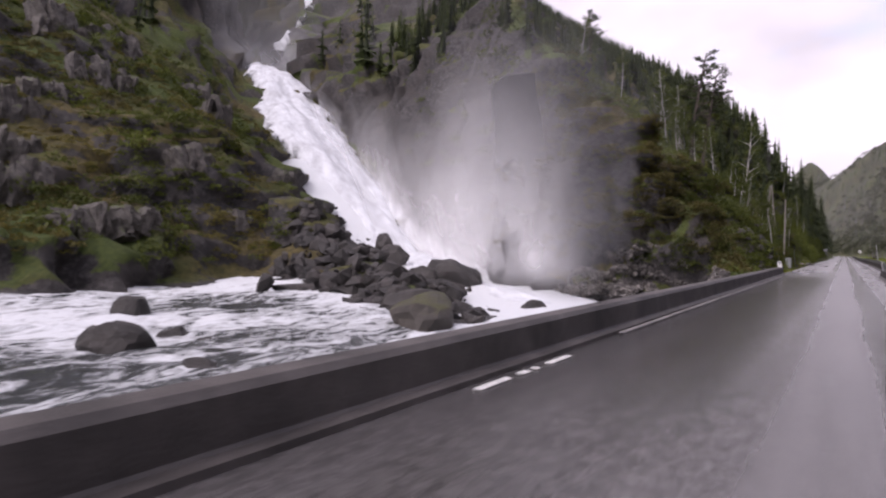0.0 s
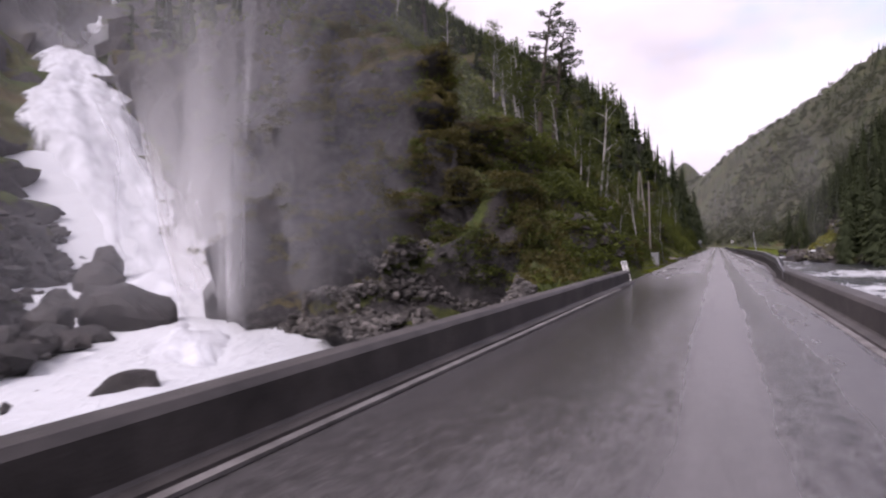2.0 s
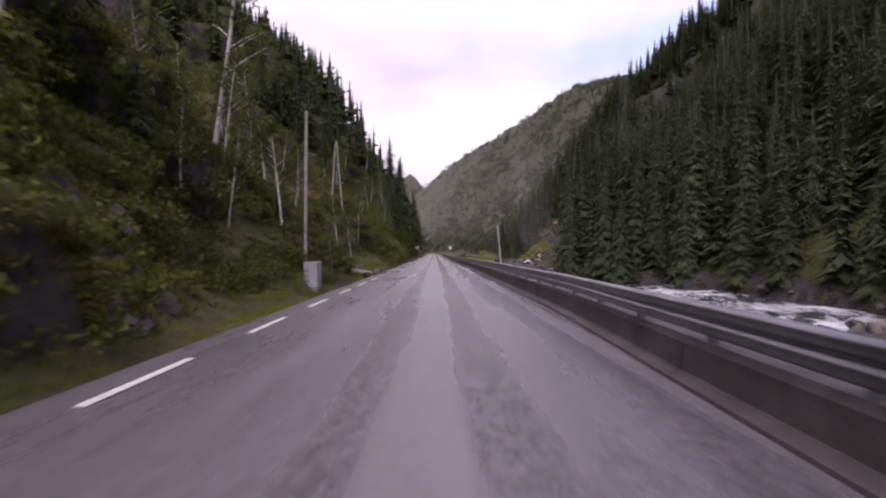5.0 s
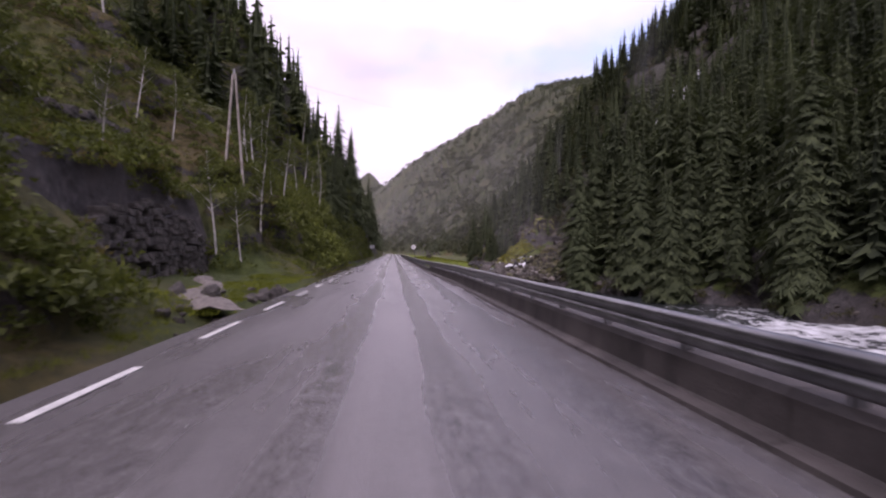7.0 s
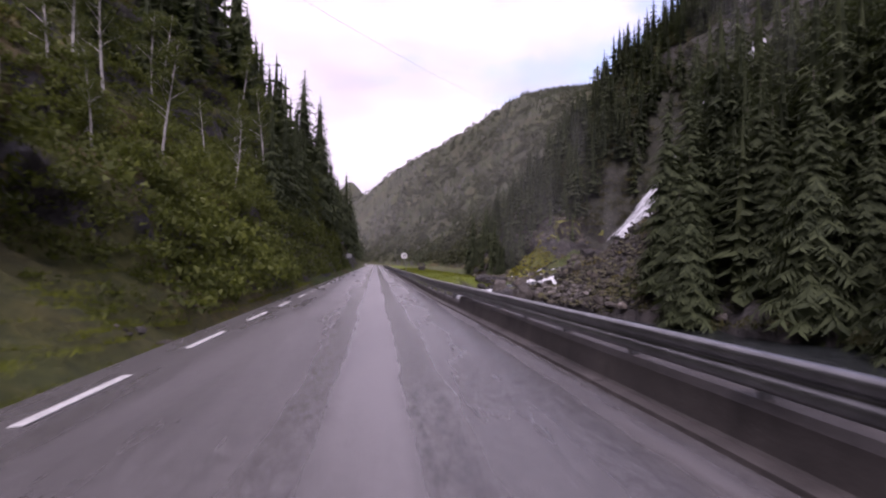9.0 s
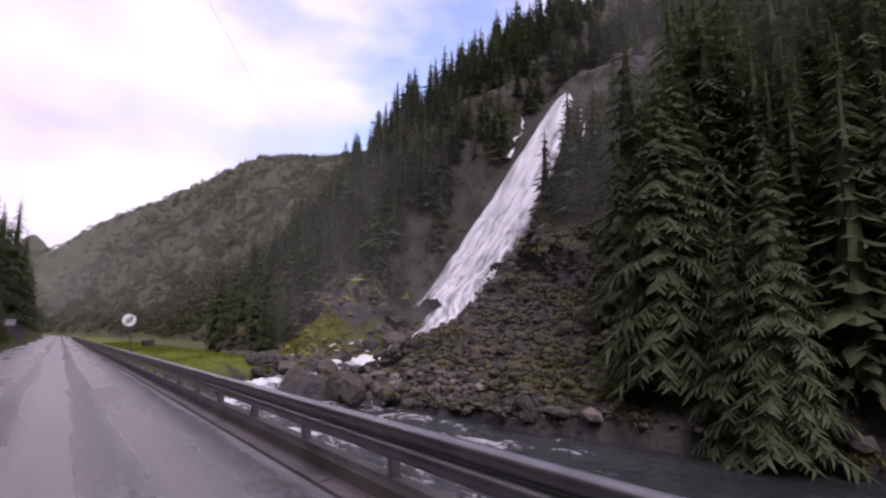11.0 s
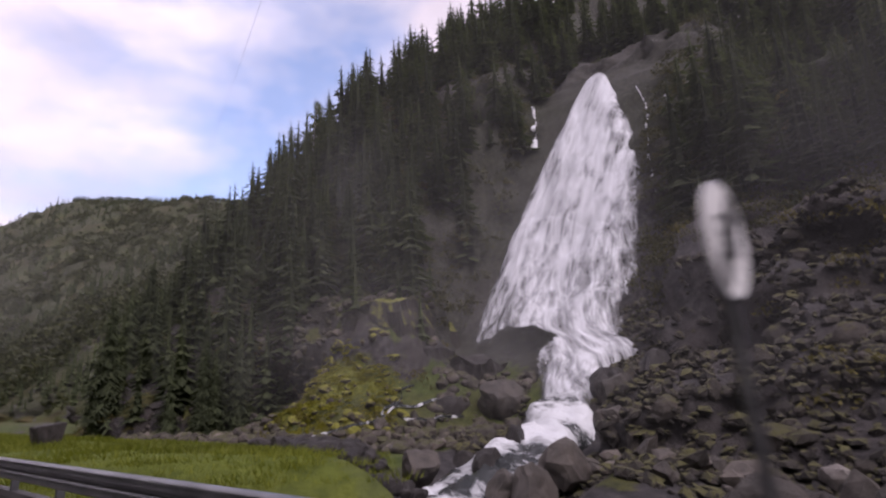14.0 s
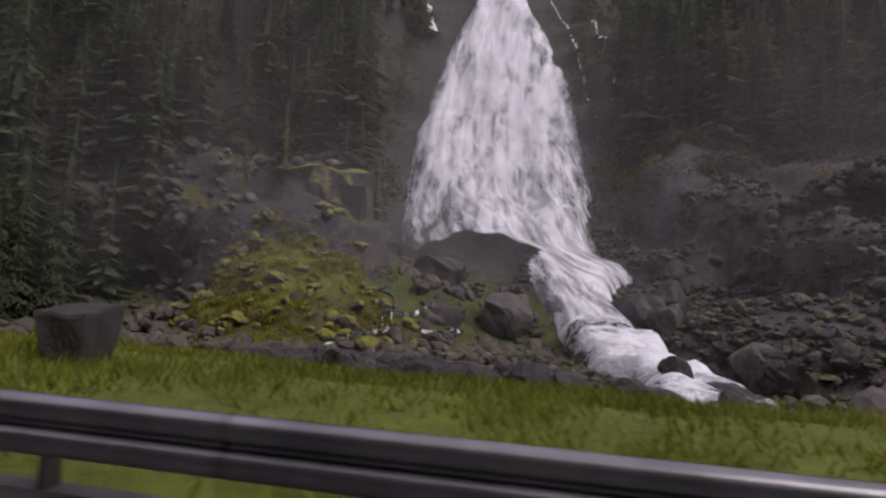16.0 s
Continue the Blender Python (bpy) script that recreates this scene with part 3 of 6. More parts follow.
def bm_box(x0, x1, y0, y1, z0, z1, bevel=0.0, seg=1, bm=None):
    bm = bm or bmesh.new()
    r = bmesh.ops.create_cube(bm, size=1.0)
    for v in r["verts"]:
        v.co = ((x0 + x1) / 2 + v.co.x * (x1 - x0), (y0 + y1) / 2 + v.co.y * (y1 - y0), (z0 + z1) / 2 + v.co.z * (z1 - z0))
    if bevel:
        es = list({e for v in r["verts"] for e in v.link_edges})
        bmesh.ops.bevel(bm, geom=es, offset=bevel, segments=seg, affect="EDGES", profile=0.5)
    return bm


def bm_tube(a, b, r0, r1, sides=8, bm=None, caps=True):
    bm = bm or bmesh.new()
    a, b = Vector(a), Vector(b)
    q = (b - a).to_track_quat("Z", "Y").to_matrix()
    rings = []
    for p, r in ((a, r0), (b, r1)):
        rings.append([bm.verts.new(p + q @ Vector((r * math.cos(2 * math.pi * k / sides), r * math.sin(2 * math.pi * k / sides), 0))) for k in range(sides)])
    for k in range(sides):
        bm.faces.new((rings[0][k], rings[0][(k + 1) % sides], rings[1][(k + 1) % sides], rings[1][k]))
    if caps:
        bm.faces.new(rings[0][::-1])
        bm.faces.new(rings[1])
    return bm


# ---- road ----
def ribbon(name, offs, ys, zs, material, label, category, kind="structure", wob=0.0, shift=None):
    """A profile of (x offset, z) pairs swept along the road."""
    ys = np.asarray(ys, float)
    P = np.array(list(zip(offs, zs)))
    X = P[None, :, 0] - bend(ys)[:, None] + wob * fbm(ys, 0, 0, 3, 2, 77)[:, None]
    if shift is not None:
        X = X + shift(ys)[:, None]
    Z = np.broadcast_to(P[None, :, 1], X.shape)
    Y = np.broadcast_to(ys[:, None], X.shape)
    me = mesh_from(name, np.stack([X, Y, Z], -1).reshape(-1, 3), grid_faces(*X.shape), material, smooth=False)
    ob = new(name, me)
    return tagged(ob, label, category, kind=kind)


road_y = list(np.arange(-60, 320, 4.0)) + list(np.arange(320, 900, 12.0))
ribbon("road", [-3.9, -3.6, -3.5, -1.7, 0.0, 1.4, 2.75, 2.8, 3.1], road_y, [-0.45, -0.12, -0.02, 0.03, 0.04, 0.03, 0.0, -0.12, -0.45], M_ROAD, "wet grey asphalt road with worn wheel tracks", "road")
for k in range(38):
    y0 = 53.25 + 4.36 * k
    part("edge_line", bm_box(-3.0, -2.89, y0, y0 + 2.15, 0.004, 0.013), M_PAINT, bpy.data.objects["road"])
for y0, y1 in ((3.3, 3.95), (4.2, 4.4), (4.55, 4.65), (4.95, 5.6)):
    part("edge_line", bm_box(-3.0, -2.9, y0, y1, 0.003, 0.011), M_PAINT, bpy.data.objects["road"])


def rail_x(y):
    """Line of the guard rail."""
    return np.interp(y, [41, 60, 95, 114], [1.86, 2.6, 2.6, 2.2])


def rail_drop(y):
    return np.interp(y, [95, 114], [0.0, 0.06])


def wall_profile(name, x_in, x_out, top, y0, y1, label, shift=None, panel=0.0):
    """A low cast concrete wall with a rounded top, reaching down to the bank."""
    side = 1 if x_out > x_in else -1
    ys = np.arange(y0, y1 + 0.01, 1.5)
    r = 0.06
    offs = [x_in - side * 0.16, x_in - side * 0.15, x_in - side * 0.02, x_in, x_in + side * 0.01, x_in + side * r, x_out - side * r, x_out, x_out]
    zs = [-0.03, 0.05, 0.065, 0.09, top - r, top, top, top - r, -3.4]
    if not panel:
        return ribbon(name, offs, ys, zs, M_CONC, label, "wall", wob=0.012, shift=shift)
    wall = ribbon(name, [v + side * 0.03 for v in offs[2:]], ys, [z - 0.02 for z in zs[2:]], M_CONC, label, "wall", wob=0.012, shift=shift)
    y = y0
    while y < y1 - 0.1:
        p = ribbon("wall_panel", offs, [y, y + panel / 2, min(y + panel, y1) - 0.025], zs, M_CONC, "", "", "", wob=0.012, shift=shift)
        p.parent = wall
        y += panel
    return wall


wall_profile("parapet_wall_west", -3.28, -3.66, 0.48, -60, 42.4, "dark wet concrete parapet beside the road")
wall_profile("parapet_wall_east", 1.78, 2.16, 0.46, -60, 42.0, "dark wet concrete parapet above the river")
wall_profile("kerb_wall_east", 0.05, 0.38, 0.42, 42.0, 106.5, "low dark concrete edge wall under the guard rail", rail_x, 4.0)
wall_profile("kerb_wall_north", 0.05, 0.30, 0.26, 106.5, 186.0, "low dark concrete kerb under the guard rail beside the meadow", rail_x, 4.0)
ribbon("kerb_strip_east", [1.50, 1.50, 1.60, 1.60], np.arange(-60, 39, 2.0), [0.0, 0.035, 0.035, 0.0], M_CONC_PALE, "pale concrete kerb strip along the parapet", "kerb", wob=0.01)
ribbon("kerb_strip_west", [-3.1, -3.1, -3.0, -3.0], np.arange(8, 40, 2.0), [0.0, 0.03, 0.03, 0.0], M_CONC_PALE, "pale concrete kerb strip along the parapet", "kerb", wob=0.01)


# ---- guard rail ----
def build_rail():
    rail = empty("guard_rail", (2.62, 42, 0), "galvanised steel guard rail on posts above the concrete edge", "guard rail")
    prof = [(0.02, 0.79), (-0.01, 0.785), (-0.045, 0.76), (-0.05, 0.72), (-0.035, 0.685), (-0.008, 0.67), (-0.008, 0.64), (-0.035, 0.625), (-0.05, 0.59), (-0.045, 0.55), (-0.01, 0.52), (0.02, 0.515)]
    seg = 4.0
    pts = np.arange(42.5, 250, seg)
    for y0 in pts:
        ys = np.array([y0, y0 + 1.3, y0 + 2.6, y0 + seg + 0.03])
        fo = np.array([p[0] for p in prof])
        zz = np.array([p[1] for p in prof])
        inner = np.concatenate([fo, fo[::-1] + 0.006])
        zc = np.concatenate([zz, zz[::-1]])
        inner, zc = np.r_[inner, inner[0]], np.r_[zc, zc[0]]
        X = inner[None, :] + (rail_x(ys) - 2.62)[:, None]
        Y = (ys - 42)[:, None] + 0 * X
        Z = zc[None, :] - rail_drop(ys)[:, None]
        me = mesh_from("beam", np.stack([X, Y, Z], -1).reshape(-1, 3), grid_faces(*X.shape), M_STEEL, smooth=True)
        b = new("beam", me)
        b.parent = rail
        for q in (1.0, 3.0):
            px, dz = float(rail_x(y0 + q)) - 2.62, float(rail_drop(y0 + q))
            part("post", bm_box(px + 0.11, px + 0.21, y0 - 42 + q, y0 - 42 + q + 0.06, -0.42, 0.74 - dz, 0.008), M_STEEL, rail)
            part("spacer", bm_box(px + 0.022, px + 0.112, y0 - 42 + q + 0.01, y0 - 42 + q + 0.05, 0.58 - dz, 0.72 - dz), M_STEEL, rail)
    # bent-down end piece
    bm = bmesh.new()
    bm_box(-0.04, 0.02, -2.6, 0.5, 0.5, 0.79, 0.02, 2, bm)
    for v in bm.verts:
        if v.co.y < -1:
            v.co.z -= 0.0
            v.co.x += 0.0
    for v in bm.verts:
        f = max(0.0, -v.co.y) / 2.6
        v.co.z -= 0.38 * f * f
        v.co.x -= 0.74 + 0.06 * f * f
    part("end_terminal", bm, M_STEEL, rail, "turned-down steel rail end")


build_rail()

# ---- water ----
def water_sheet(name, xs, ys, level, foam, label, wave=0.12):
    X, Y = np.meshgrid(np.asarray(xs, float), np.asarray(ys, float), indexing="ij")
    Z = level(X, Y) + wave * (fbm(X, Y * 0.6, 0, 2.2, 4, 91) + 0.8 * np.abs(fbm(X, Y, 0, 1.1, 3, 92)))
    me = mesh_from(name, np.stack([X, Y, Z], -1).reshape(-1, 3), grid_faces(*X.shape), M_RIVER)
    attr(me, "foam", "FLOAT", np.clip(foam(X, Y), 0, 1))
    ob = new(name, me)
    return tagged(ob, label, "river", kind="structure")


def foam_west(x, y):
    s, u = along(x, y)
    f = 0.60 + 0.12 * fbm(x, y, 0, 9, 3, 93)
    f = f + 0.45 * np.exp(-(u / 9.0) ** 2) * sstep(-24, -4, s)
    return f


def level_west(x, y):
    s, u = along(x, y)
    return -2.15 + np.maximum(0, cascade_z(s) + 2.2) * np.exp(-(u / 14.0) ** 4) * (s < 60) + 0.02 * np.clip(-x - 10, 0, 60)


def foam_east(x, y):
    return 0.49 + 0.14 * fbm(x, y, 0, 8, 3, 94) + 0.25 * np.exp(-((x - 9) / 4) ** 2 - ((y - 148) / 5) ** 2) + 0.12 * sstep(146, 158, y)


water_sheet("water_west", np.arange(-75, -3.4, 0.5), np.arange(-60, 60, 0.55), level_west, foam_west, "white rushing stream below the cascade", 0.16)
water_sheet("water_east", np.arange(2.9, 27, 0.45), np.arange(-60, 152, 0.5), lambda x, y: -2.35 + 0 * x, foam_east, "dark mountain river with white rapids", 0.13)


def east_stream():
    """White water from the pool below the east fall down to the river."""
    xs = np.arange(8.0, 29.5, 0.3)
    n = 17
    v = np.linspace(-1, 1, n)
    wid = np.interp(xs, [8, 12, 16, 20, 23, 26, 29.5], [3.2, 2.7, 1.9, 1.25, 1.6, 1.7, 2.2])
    bot = np.interp(xs, [8, 11, 14, 17, 20, 22.4, 22.9, 26, 29.5], [-2.3, -2.0, -1.45, -0.85, -0.35, -0.2, 0.45, 0.8, 1.6])
    X = xs[:, None] + 0 * v
    Y = fall_axis_y(xs)[:, None] + v * wid[:, None] * (1 + 0.25 * fbm(xs, 0, 0, 2.5, 2, 95))[:, None]
    Z = bot[:, None] - 0.2 * v ** 2 - 0.9 * v ** 6 + 0.42 * np.abs(fbm(X, Y, 0, 1.3, 4, 96)) + 0.05
    me = mesh_from("stream_water", np.stack([X, Y, Z], -1).reshape(-1, 3), grid_faces(*X.shape), M_RIVER)
    attr(me, "foam", "FLOAT", 0.66 + 0.24 * fbm(X, Y, 0, 1.6, 3, 97) - 0.10 * v ** 4)
    tagged(new("stream_water", me), "white stream tumbling between boulders", "stream", kind="structure")


east_stream()


def falls(name, ss, centre, half, zfun, material, label, bulge=0.5, n=41, gapfun=None, seed=100):
    v = np.linspace(-1, 1, n)
    S, V = np.meshgrid(ss, v, indexing="ij")
    C, D = centre(ss)          # plan points and unit normals across
    W = half(ss)[:, None]
    edge = 1 + 0.16 * fbm(S, np.sign(V) * 40, 0, 5, 4, seed + 3) * np.abs(V)
    X = C[:, 0][:, None] + D[:, 0][:, None] * V * W * edge
    Y = C[:, 1][:, None] + D[:, 1][:, None] * V * W * edge
    rough = fbm(V * W, S * 0.16, 0, 1.9, 4, seed)
    Z = zfun(S, V, X, Y) + bulge * (1 - V ** 2) + 0.4 * rough - 1.6 * np.abs(V) ** 6
    me = mesh_from(name, np.stack([X, Y, Z], -1).reshape(-1, 3), grid_faces(*X.shape), material)
    flow_gap = (0.55 - 0.55 * np.abs(V) ** 3) if gapfun is None else gapfun(S, V)
    attr(me, "flow", "FLOAT_VECTOR", np.stack([V * W, S, flow_gap], -1).reshape(-1, 3))
    return tagged(new(name, me), label, "waterfall", kind="structure")


def west_centre(ss):
    side = 0.5 * (np.interp(ss, CAS_S, CAS_SOUTH) + np.interp(ss, CAS_S, CAS_NORTH))
    C = LAT0[None, :] + ss[:, None] * LATD[None, :] + np.array((0.484, 0.875))[None, :] * side[:, None]
    return C, np.broadcast_to(np.array((0.484, 0.875)), C.shape)


falls("west_waterfall", np.arange(-8, 150, 0.7), west_centre, lambda s: 0.5 * (np.interp(s, CAS_S, CAS_NORTH) - np.interp(s, CAS_S, CAS_SOUTH)) + 0.3,
      lambda S, V, X, Y: np.maximum(cascade_z(S), -2.1) + 0.2 - 1.6 * (1 - sstep(-6, 8, S)) - 1.5 * (1 - V ** 2) * (1 - sstep(12, 40, S)) + 1.5 * fbm(S * 0.45, V * 8, 0, 9, 2, 108) * sstep(10, 40, S), M_FALL, "broad white cascade thundering down the hillside", 1.8,
      gapfun=lambda S, V: 0.5 - 0.72 * np.abs(V) ** 3 * sstep(0, 12, S))
def east_centre(ss):
    x = 26.5 + ss
    C = np.stack([x, fall_axis_y(x)], 1)
    return C, np.broadcast_to(np.array((-0.08, 0.997)), C.shape)


falls("east_waterfall", np.arange(-4.5, 25.0, 0.2), east_centre, lambda s: np.interp(s, [-4.5, -1, 0.6, 1.8, 2.9, 7.5, 10, 13, 16.5, 19.5, 21.5, 23, 24.8], [1.5, 1.6, 1.9, 3.2, 5.9, 6.5, 6.6, 6.4, 5.4, 4.2, 3.1, 2.5, 1.5]),
      lambda S, V, X, Y: height(X, Y) + 0.45 + (0.75 + 0.8 * (1 - V ** 2)) * sstep(-2, 6, S) + 0.5 * fbm(X, Y, 0, 3, 3, 107) * sstep(-2, 3, S), M_FALL_THIN,
      "tall white waterfall fanning out over a dark cliff", 0.0, 71,
      gapfun=lambda S, V: 0.20 - 0.24 * np.abs(V) ** 4 - 0.06 * sstep(12, 4, S) + 0.06 * sstep(16, 26, S) - 1.2 * sstep(3.9, 3.3, S) * sstep(-0.08, 0.08, V - np.interp(S, [0.0, 1.7, 2.8, 3.6], [1.3, 0.55, 0.0, 0.1])))


def rill(name, pts, width, label, seed, foam=0.56, raised=0.34, out=(0.0, 0.0, 0.0)):
    """A thin side stream down the rocks."""
    P = np.array(pts, float)
    tt = np.linspace(0, len(P) - 1, 60)
    Q = np.stack([np.interp(tt, np.arange(len(P)), P[:, k]) for k in range(2)], 1)
    v = np.linspace(-1, 1, 7)
    X = Q[:, 0][:, None] + 0.15 * fbm(tt, seed, 0, 0.7, 3, seed)[:, None] + 0 * v
    Y = Q[:, 1][:, None] + v * width * (0.75 + 0.5 * fbm(tt, 0, seed, 0.5, 3, seed + 1))[:, None] + 0.5 * fbm(tt, 3, 0, 0.8, 2, seed + 2)[:, None]
    S, _ = surface(X.ravel(), Y.ravel())
    lift = raised - 0.12 * v ** 2 + 0.12 * fbm(X, Y, 0, 0.5, 2, seed + 3)
    X, Y, Z = S[:, 0].reshape(X.shape), S[:, 1].reshape(X.shape), S[:, 2].reshape(X.shape) + lift
    ker = np.ones(7) / 7.0
    X, Y, Z = (np.stack([np.convolve(np.pad(q[:, k], 3, mode="edge"), ker, mode="valid") for k in range(q.shape[1])], 1) for q in (X, Y, Z))
    me = mesh_from(name, (np.stack([X, Y, Z], -1) + np.array(out)).reshape(-1, 3), grid_faces(*X.shape), M_RIVER)
    attr(me, "foam", "FLOAT", foam + 0.35 * fbm(X, Y, Z, 0.5, 3, seed + 4))
    tagged(new(name, me), label, "stream", kind="structure")


for k, (pts, w, f) in enumerate((
        (((24.0, 162.3), (22.0, 162.4), (20.6, 162.9), (19.0, 163.5), (17.0, 163.9), (15.0, 164.3)), 0.05, 0.47),
        (((24.0, 160.6), (22.6, 160.3), (21.6, 160.9), (20.6, 162.3)), 0.045, 0.46),
        (((23.6, 163.4), (22.3, 163.2), (21.2, 163.4), (20.0, 163.2)), 0.04, 0.45),
        (((16.4, 163.4), (15.4, 163.6), (14.6, 164.0)), 0.05, 0.47))):
    rill("side_rill", pts, w, "thin white rill branching through the rocks", 3 + 6 * k, f)
rill("upper_fall", ((-152.0, 132.0), (-146.6, 128.2), (-141.0, 123.8), (-135.5, 120.3), (-130.5, 117.0)), 2.3, "white upper fall leaping over the far crags", 61, 0.95, 1.4, (5.3, -4.5, -2.4))
rill("upper_fall", ((-130.5, 116.0), (-134.0, 115.0), (-140.3, 116.9), (-148.0, 119.2)), 1.9, "white upper fall leaping over the far crags", 67, 0.9, 1.4, (5.3, -4.5, -2.4))
rill("cliff_rill", ((51.0, 170.2), (49.0, 168.7), (46.8, 167.6)), 0.32, "narrow white side fall on the dark cliff", 37, 0.72)
for k, pts in enumerate((((50.0, 158.0), (46.5, 156.2), (42.5, 154.9), (39.5, 154.2)), ((47.0, 154.8), (44.0, 153.9), (41.0, 153.4)), ((44.5, 152.6), (42.0, 152.2), (40.0, 152.0)))):
    rill("cliff_rill", pts, 0.11, "thin white thread of water on the dark cliff", 41 + 6 * k, 0.62)


# ---- trees ----
rng = np.random.default_rng(7)


def spruce_arrays(h, layers, blades, seed, wide=0.3, twigs=0):
    """A spruce crown: drooping, folded branch sprays round a thin core."""
    r = np.random.default_rng(seed)
    V, F = [], []

    def tri(a, b, c):
        k = len(V)
        V.extend((a, b, c))
        F.append((k, k + 1, k + 2))

    for j in range(5):
        a0, a1 = 1.2566 * j, 1.2566 * (j + 1)
        tri((0.06 * h * math.cos(a0), 0.06 * h * math.sin(a0), 0.06 * h), (0.06 * h * math.cos(a1), 0.06 * h * math.sin(a1), 0.06 * h), (0, 0, 0.97 * h))
    for k in range(layers):
        f = (k + 0.5 * r.random()) / layers
        z = h * (0.05 + 0.93 * f)
        R = h * (0.20 * (1 - f) ** 0.8 * (0.72 + 0.5 * r.random()) + 0.010)
        n = max(3, int(round(blades * (1 - 0.55 * f))))
        for j in range(n):
            a = 2 * math.pi * (j + r.random() * 0.9) / n + k * 1.3
            rr = R * (0.6 + 0.55 * r.random())
            ca, sa = math.cos(a), math.sin(a)
            drop = rr * (0.30 + 0.40 * r.random())
            zz = z + h * 0.03 * (r.random() - 0.5)
            w = rr * wide * (0.8 + 0.4 * r.random())

            def at(q, side, down):
                return (q * rr * ca - side * sa, q * rr * sa + side * ca, zz + 0.012 * h - drop * q ** 1.4 - down)

            tip, root = at(1.0, 0.0, -0.12 * drop), at(0.02, 0.0, 0.0)
            q1 = 0.45 + 0.2 * r.random()
            for sd in (-1, 1):
                tri(root, at(q1, sd * w, 0.4 * w), tip)
            for t in range(twigs):
                q = 0.25 + 0.65 * (t + 0.5 * r.random()) / twigs
                sd = 1 if (t + k + j) % 2 else -1
                ln = rr * (0.34 - 0.2 * q) * (0.8 + 0.5 * r.random())
                hw = 0.11 if twigs < 4 else 0.045
                tri(at(q - hw, 0.0, 0.0), at(q + hw, 0.0, 0.04 * rr), at(q + 0.10 + 0.06 * r.random(), sd * ln, (0.35 + 0.4 * r.random()) * ln))
    return np.array(V), np.array(F)


def clump_arrays(count, size, leaf, seed, flat=0.7, top=False):
    r = np.random.default_rng(seed)
    p = r.normal(size=(count, 3))
    p /= np.linalg.norm(p, axis=1)[:, None]
    p *= (0.45 + 0.6 * r.random((count, 1))) * size * np.array((1, 1, flat))
    p[:, 2] = np.abs(p[:, 2]) if not top else p[:, 2]
    a = r.normal(size=(count, 3))
    a /= np.linalg.norm(a, axis=1)[:, None]
    b = np.cross(a, r.normal(size=(count, 3)))
    b /= np.linalg.norm(b, axis=1)[:, None]
    L = leaf * (0.6 + 0.8 * r.random((count, 1)))
    V = np.stack([p - a * L * 0.8, p + b * L * 0.75, p + a * L * 0.8], 1).reshape(-1, 3)
    return V, np.arange(3 * count).reshape(-1, 3)


def scatter(name, protos, places, scales, material, label, category, tilt=0.04, squash=0.0):
    """Many alike plants, joined into one mesh."""
    VV, FF, base = [], [], 0
    for k, (p, s) in enumerate(zip(places, scales)):
        V, F = protos[k % len(protos)]
        a = rng.random() * 6.283
        c, d = math.cos(a), math.sin(a)
        W = V * s * np.array((1, 1, 1 + squash * (rng.random() - 0.5)))
        X = W[:, 0] * c - W[:, 1] * d + tilt * W[:, 2] * (rng.random() - 0.5)
        Y = W[:, 0] * d + W[:, 1] * c + tilt * W[:, 2] * (rng.random() - 0.5)
        VV.append(np.stack([X + p[0], Y + p[1], W[:, 2] + p[2]], 1))
        FF.append(F + base)
        base += len(V)
    me = mesh_from(name, np.concatenate(VV), np.concatenate(FF), material, smooth=False)
    return tagged(new(name, me), label, category, kind="stuff")


def pick(n, x0, x1, y0, y1, ok, seed):
    r = np.random.default_rng(seed)
    x, y = x0 + (x1 - x0) * r.random(n), y0 + (y1 - y0) * r.random(n)
    P, steep = surface(x, y)
    m = ok(x, y, P[:, 2], steep)
    return P[m] - np.array((0, 0, 0.25))


SPRUCE = [spruce_arrays(1.0, 17, 10, k, 0.20, 1) for k in range(5)]
SPRUCE_FAR = [spruce_arrays(1.0, 8, 6, 20 + k, 0.42) for k in range(5)]
SPRUCE_MINI = [spruce_arrays(1.0, 5, 5, 30 + k, 0.6) for k in range(5)]
SPRUCE_SPUR = [spruce_arrays(1.0, 26, 13, 110 + k, 0.08, 4) for k in range(4)]
SHRUB = [clump_arrays(80, 1.0, 0.16, 40 + k) for k in range(5)]
FINE = [clump_arrays(95, 1.0, 0.13, 80 + k) for k in range(5)]
TUFT = [clump_arrays(46, 1.0, 0.28, 60 + k, 0.6) for k in range(4)]


def crest_limit(P):
    """Tallest tree that keeps under the western skyline."""
    r = np.hypot(P[:, 0], P[:, 1])
    a = np.degrees(np.arctan2(-P[:, 0], P[:, 1]))
    top = 1.4 + r * np.tan(np.radians(np.interp(a, [0, 2.9, 5.9, 12.7, 19.8, 26.9, 40], [5.0, 8.2, 12.6, 17.2, 20.5, 24.5, 30])))
    return top - P[:, 2]


def keep_low(P, h):
    lim = crest_limit(P)
    m = lim > 2.5
    return P[m], np.minimum(h[m], lim[m] * (0.75 + 0.3 * rng.random(m.sum())))


def in_fall(x, y):
    return (np.abs(y - fall_axis_y(x) - 0.5) < np.where(x < 34, 9.5, np.where(y < fall_axis_y(x), 9.5, 7.0))) & (x < 58) & (x > 12)


def talus(x, y):
    return (y > 125) & (y < 158) & (x > 12) & (x < np.interp(y, [126, 134, 142, 150, 158], [19, 27, 33, 36, 35]))


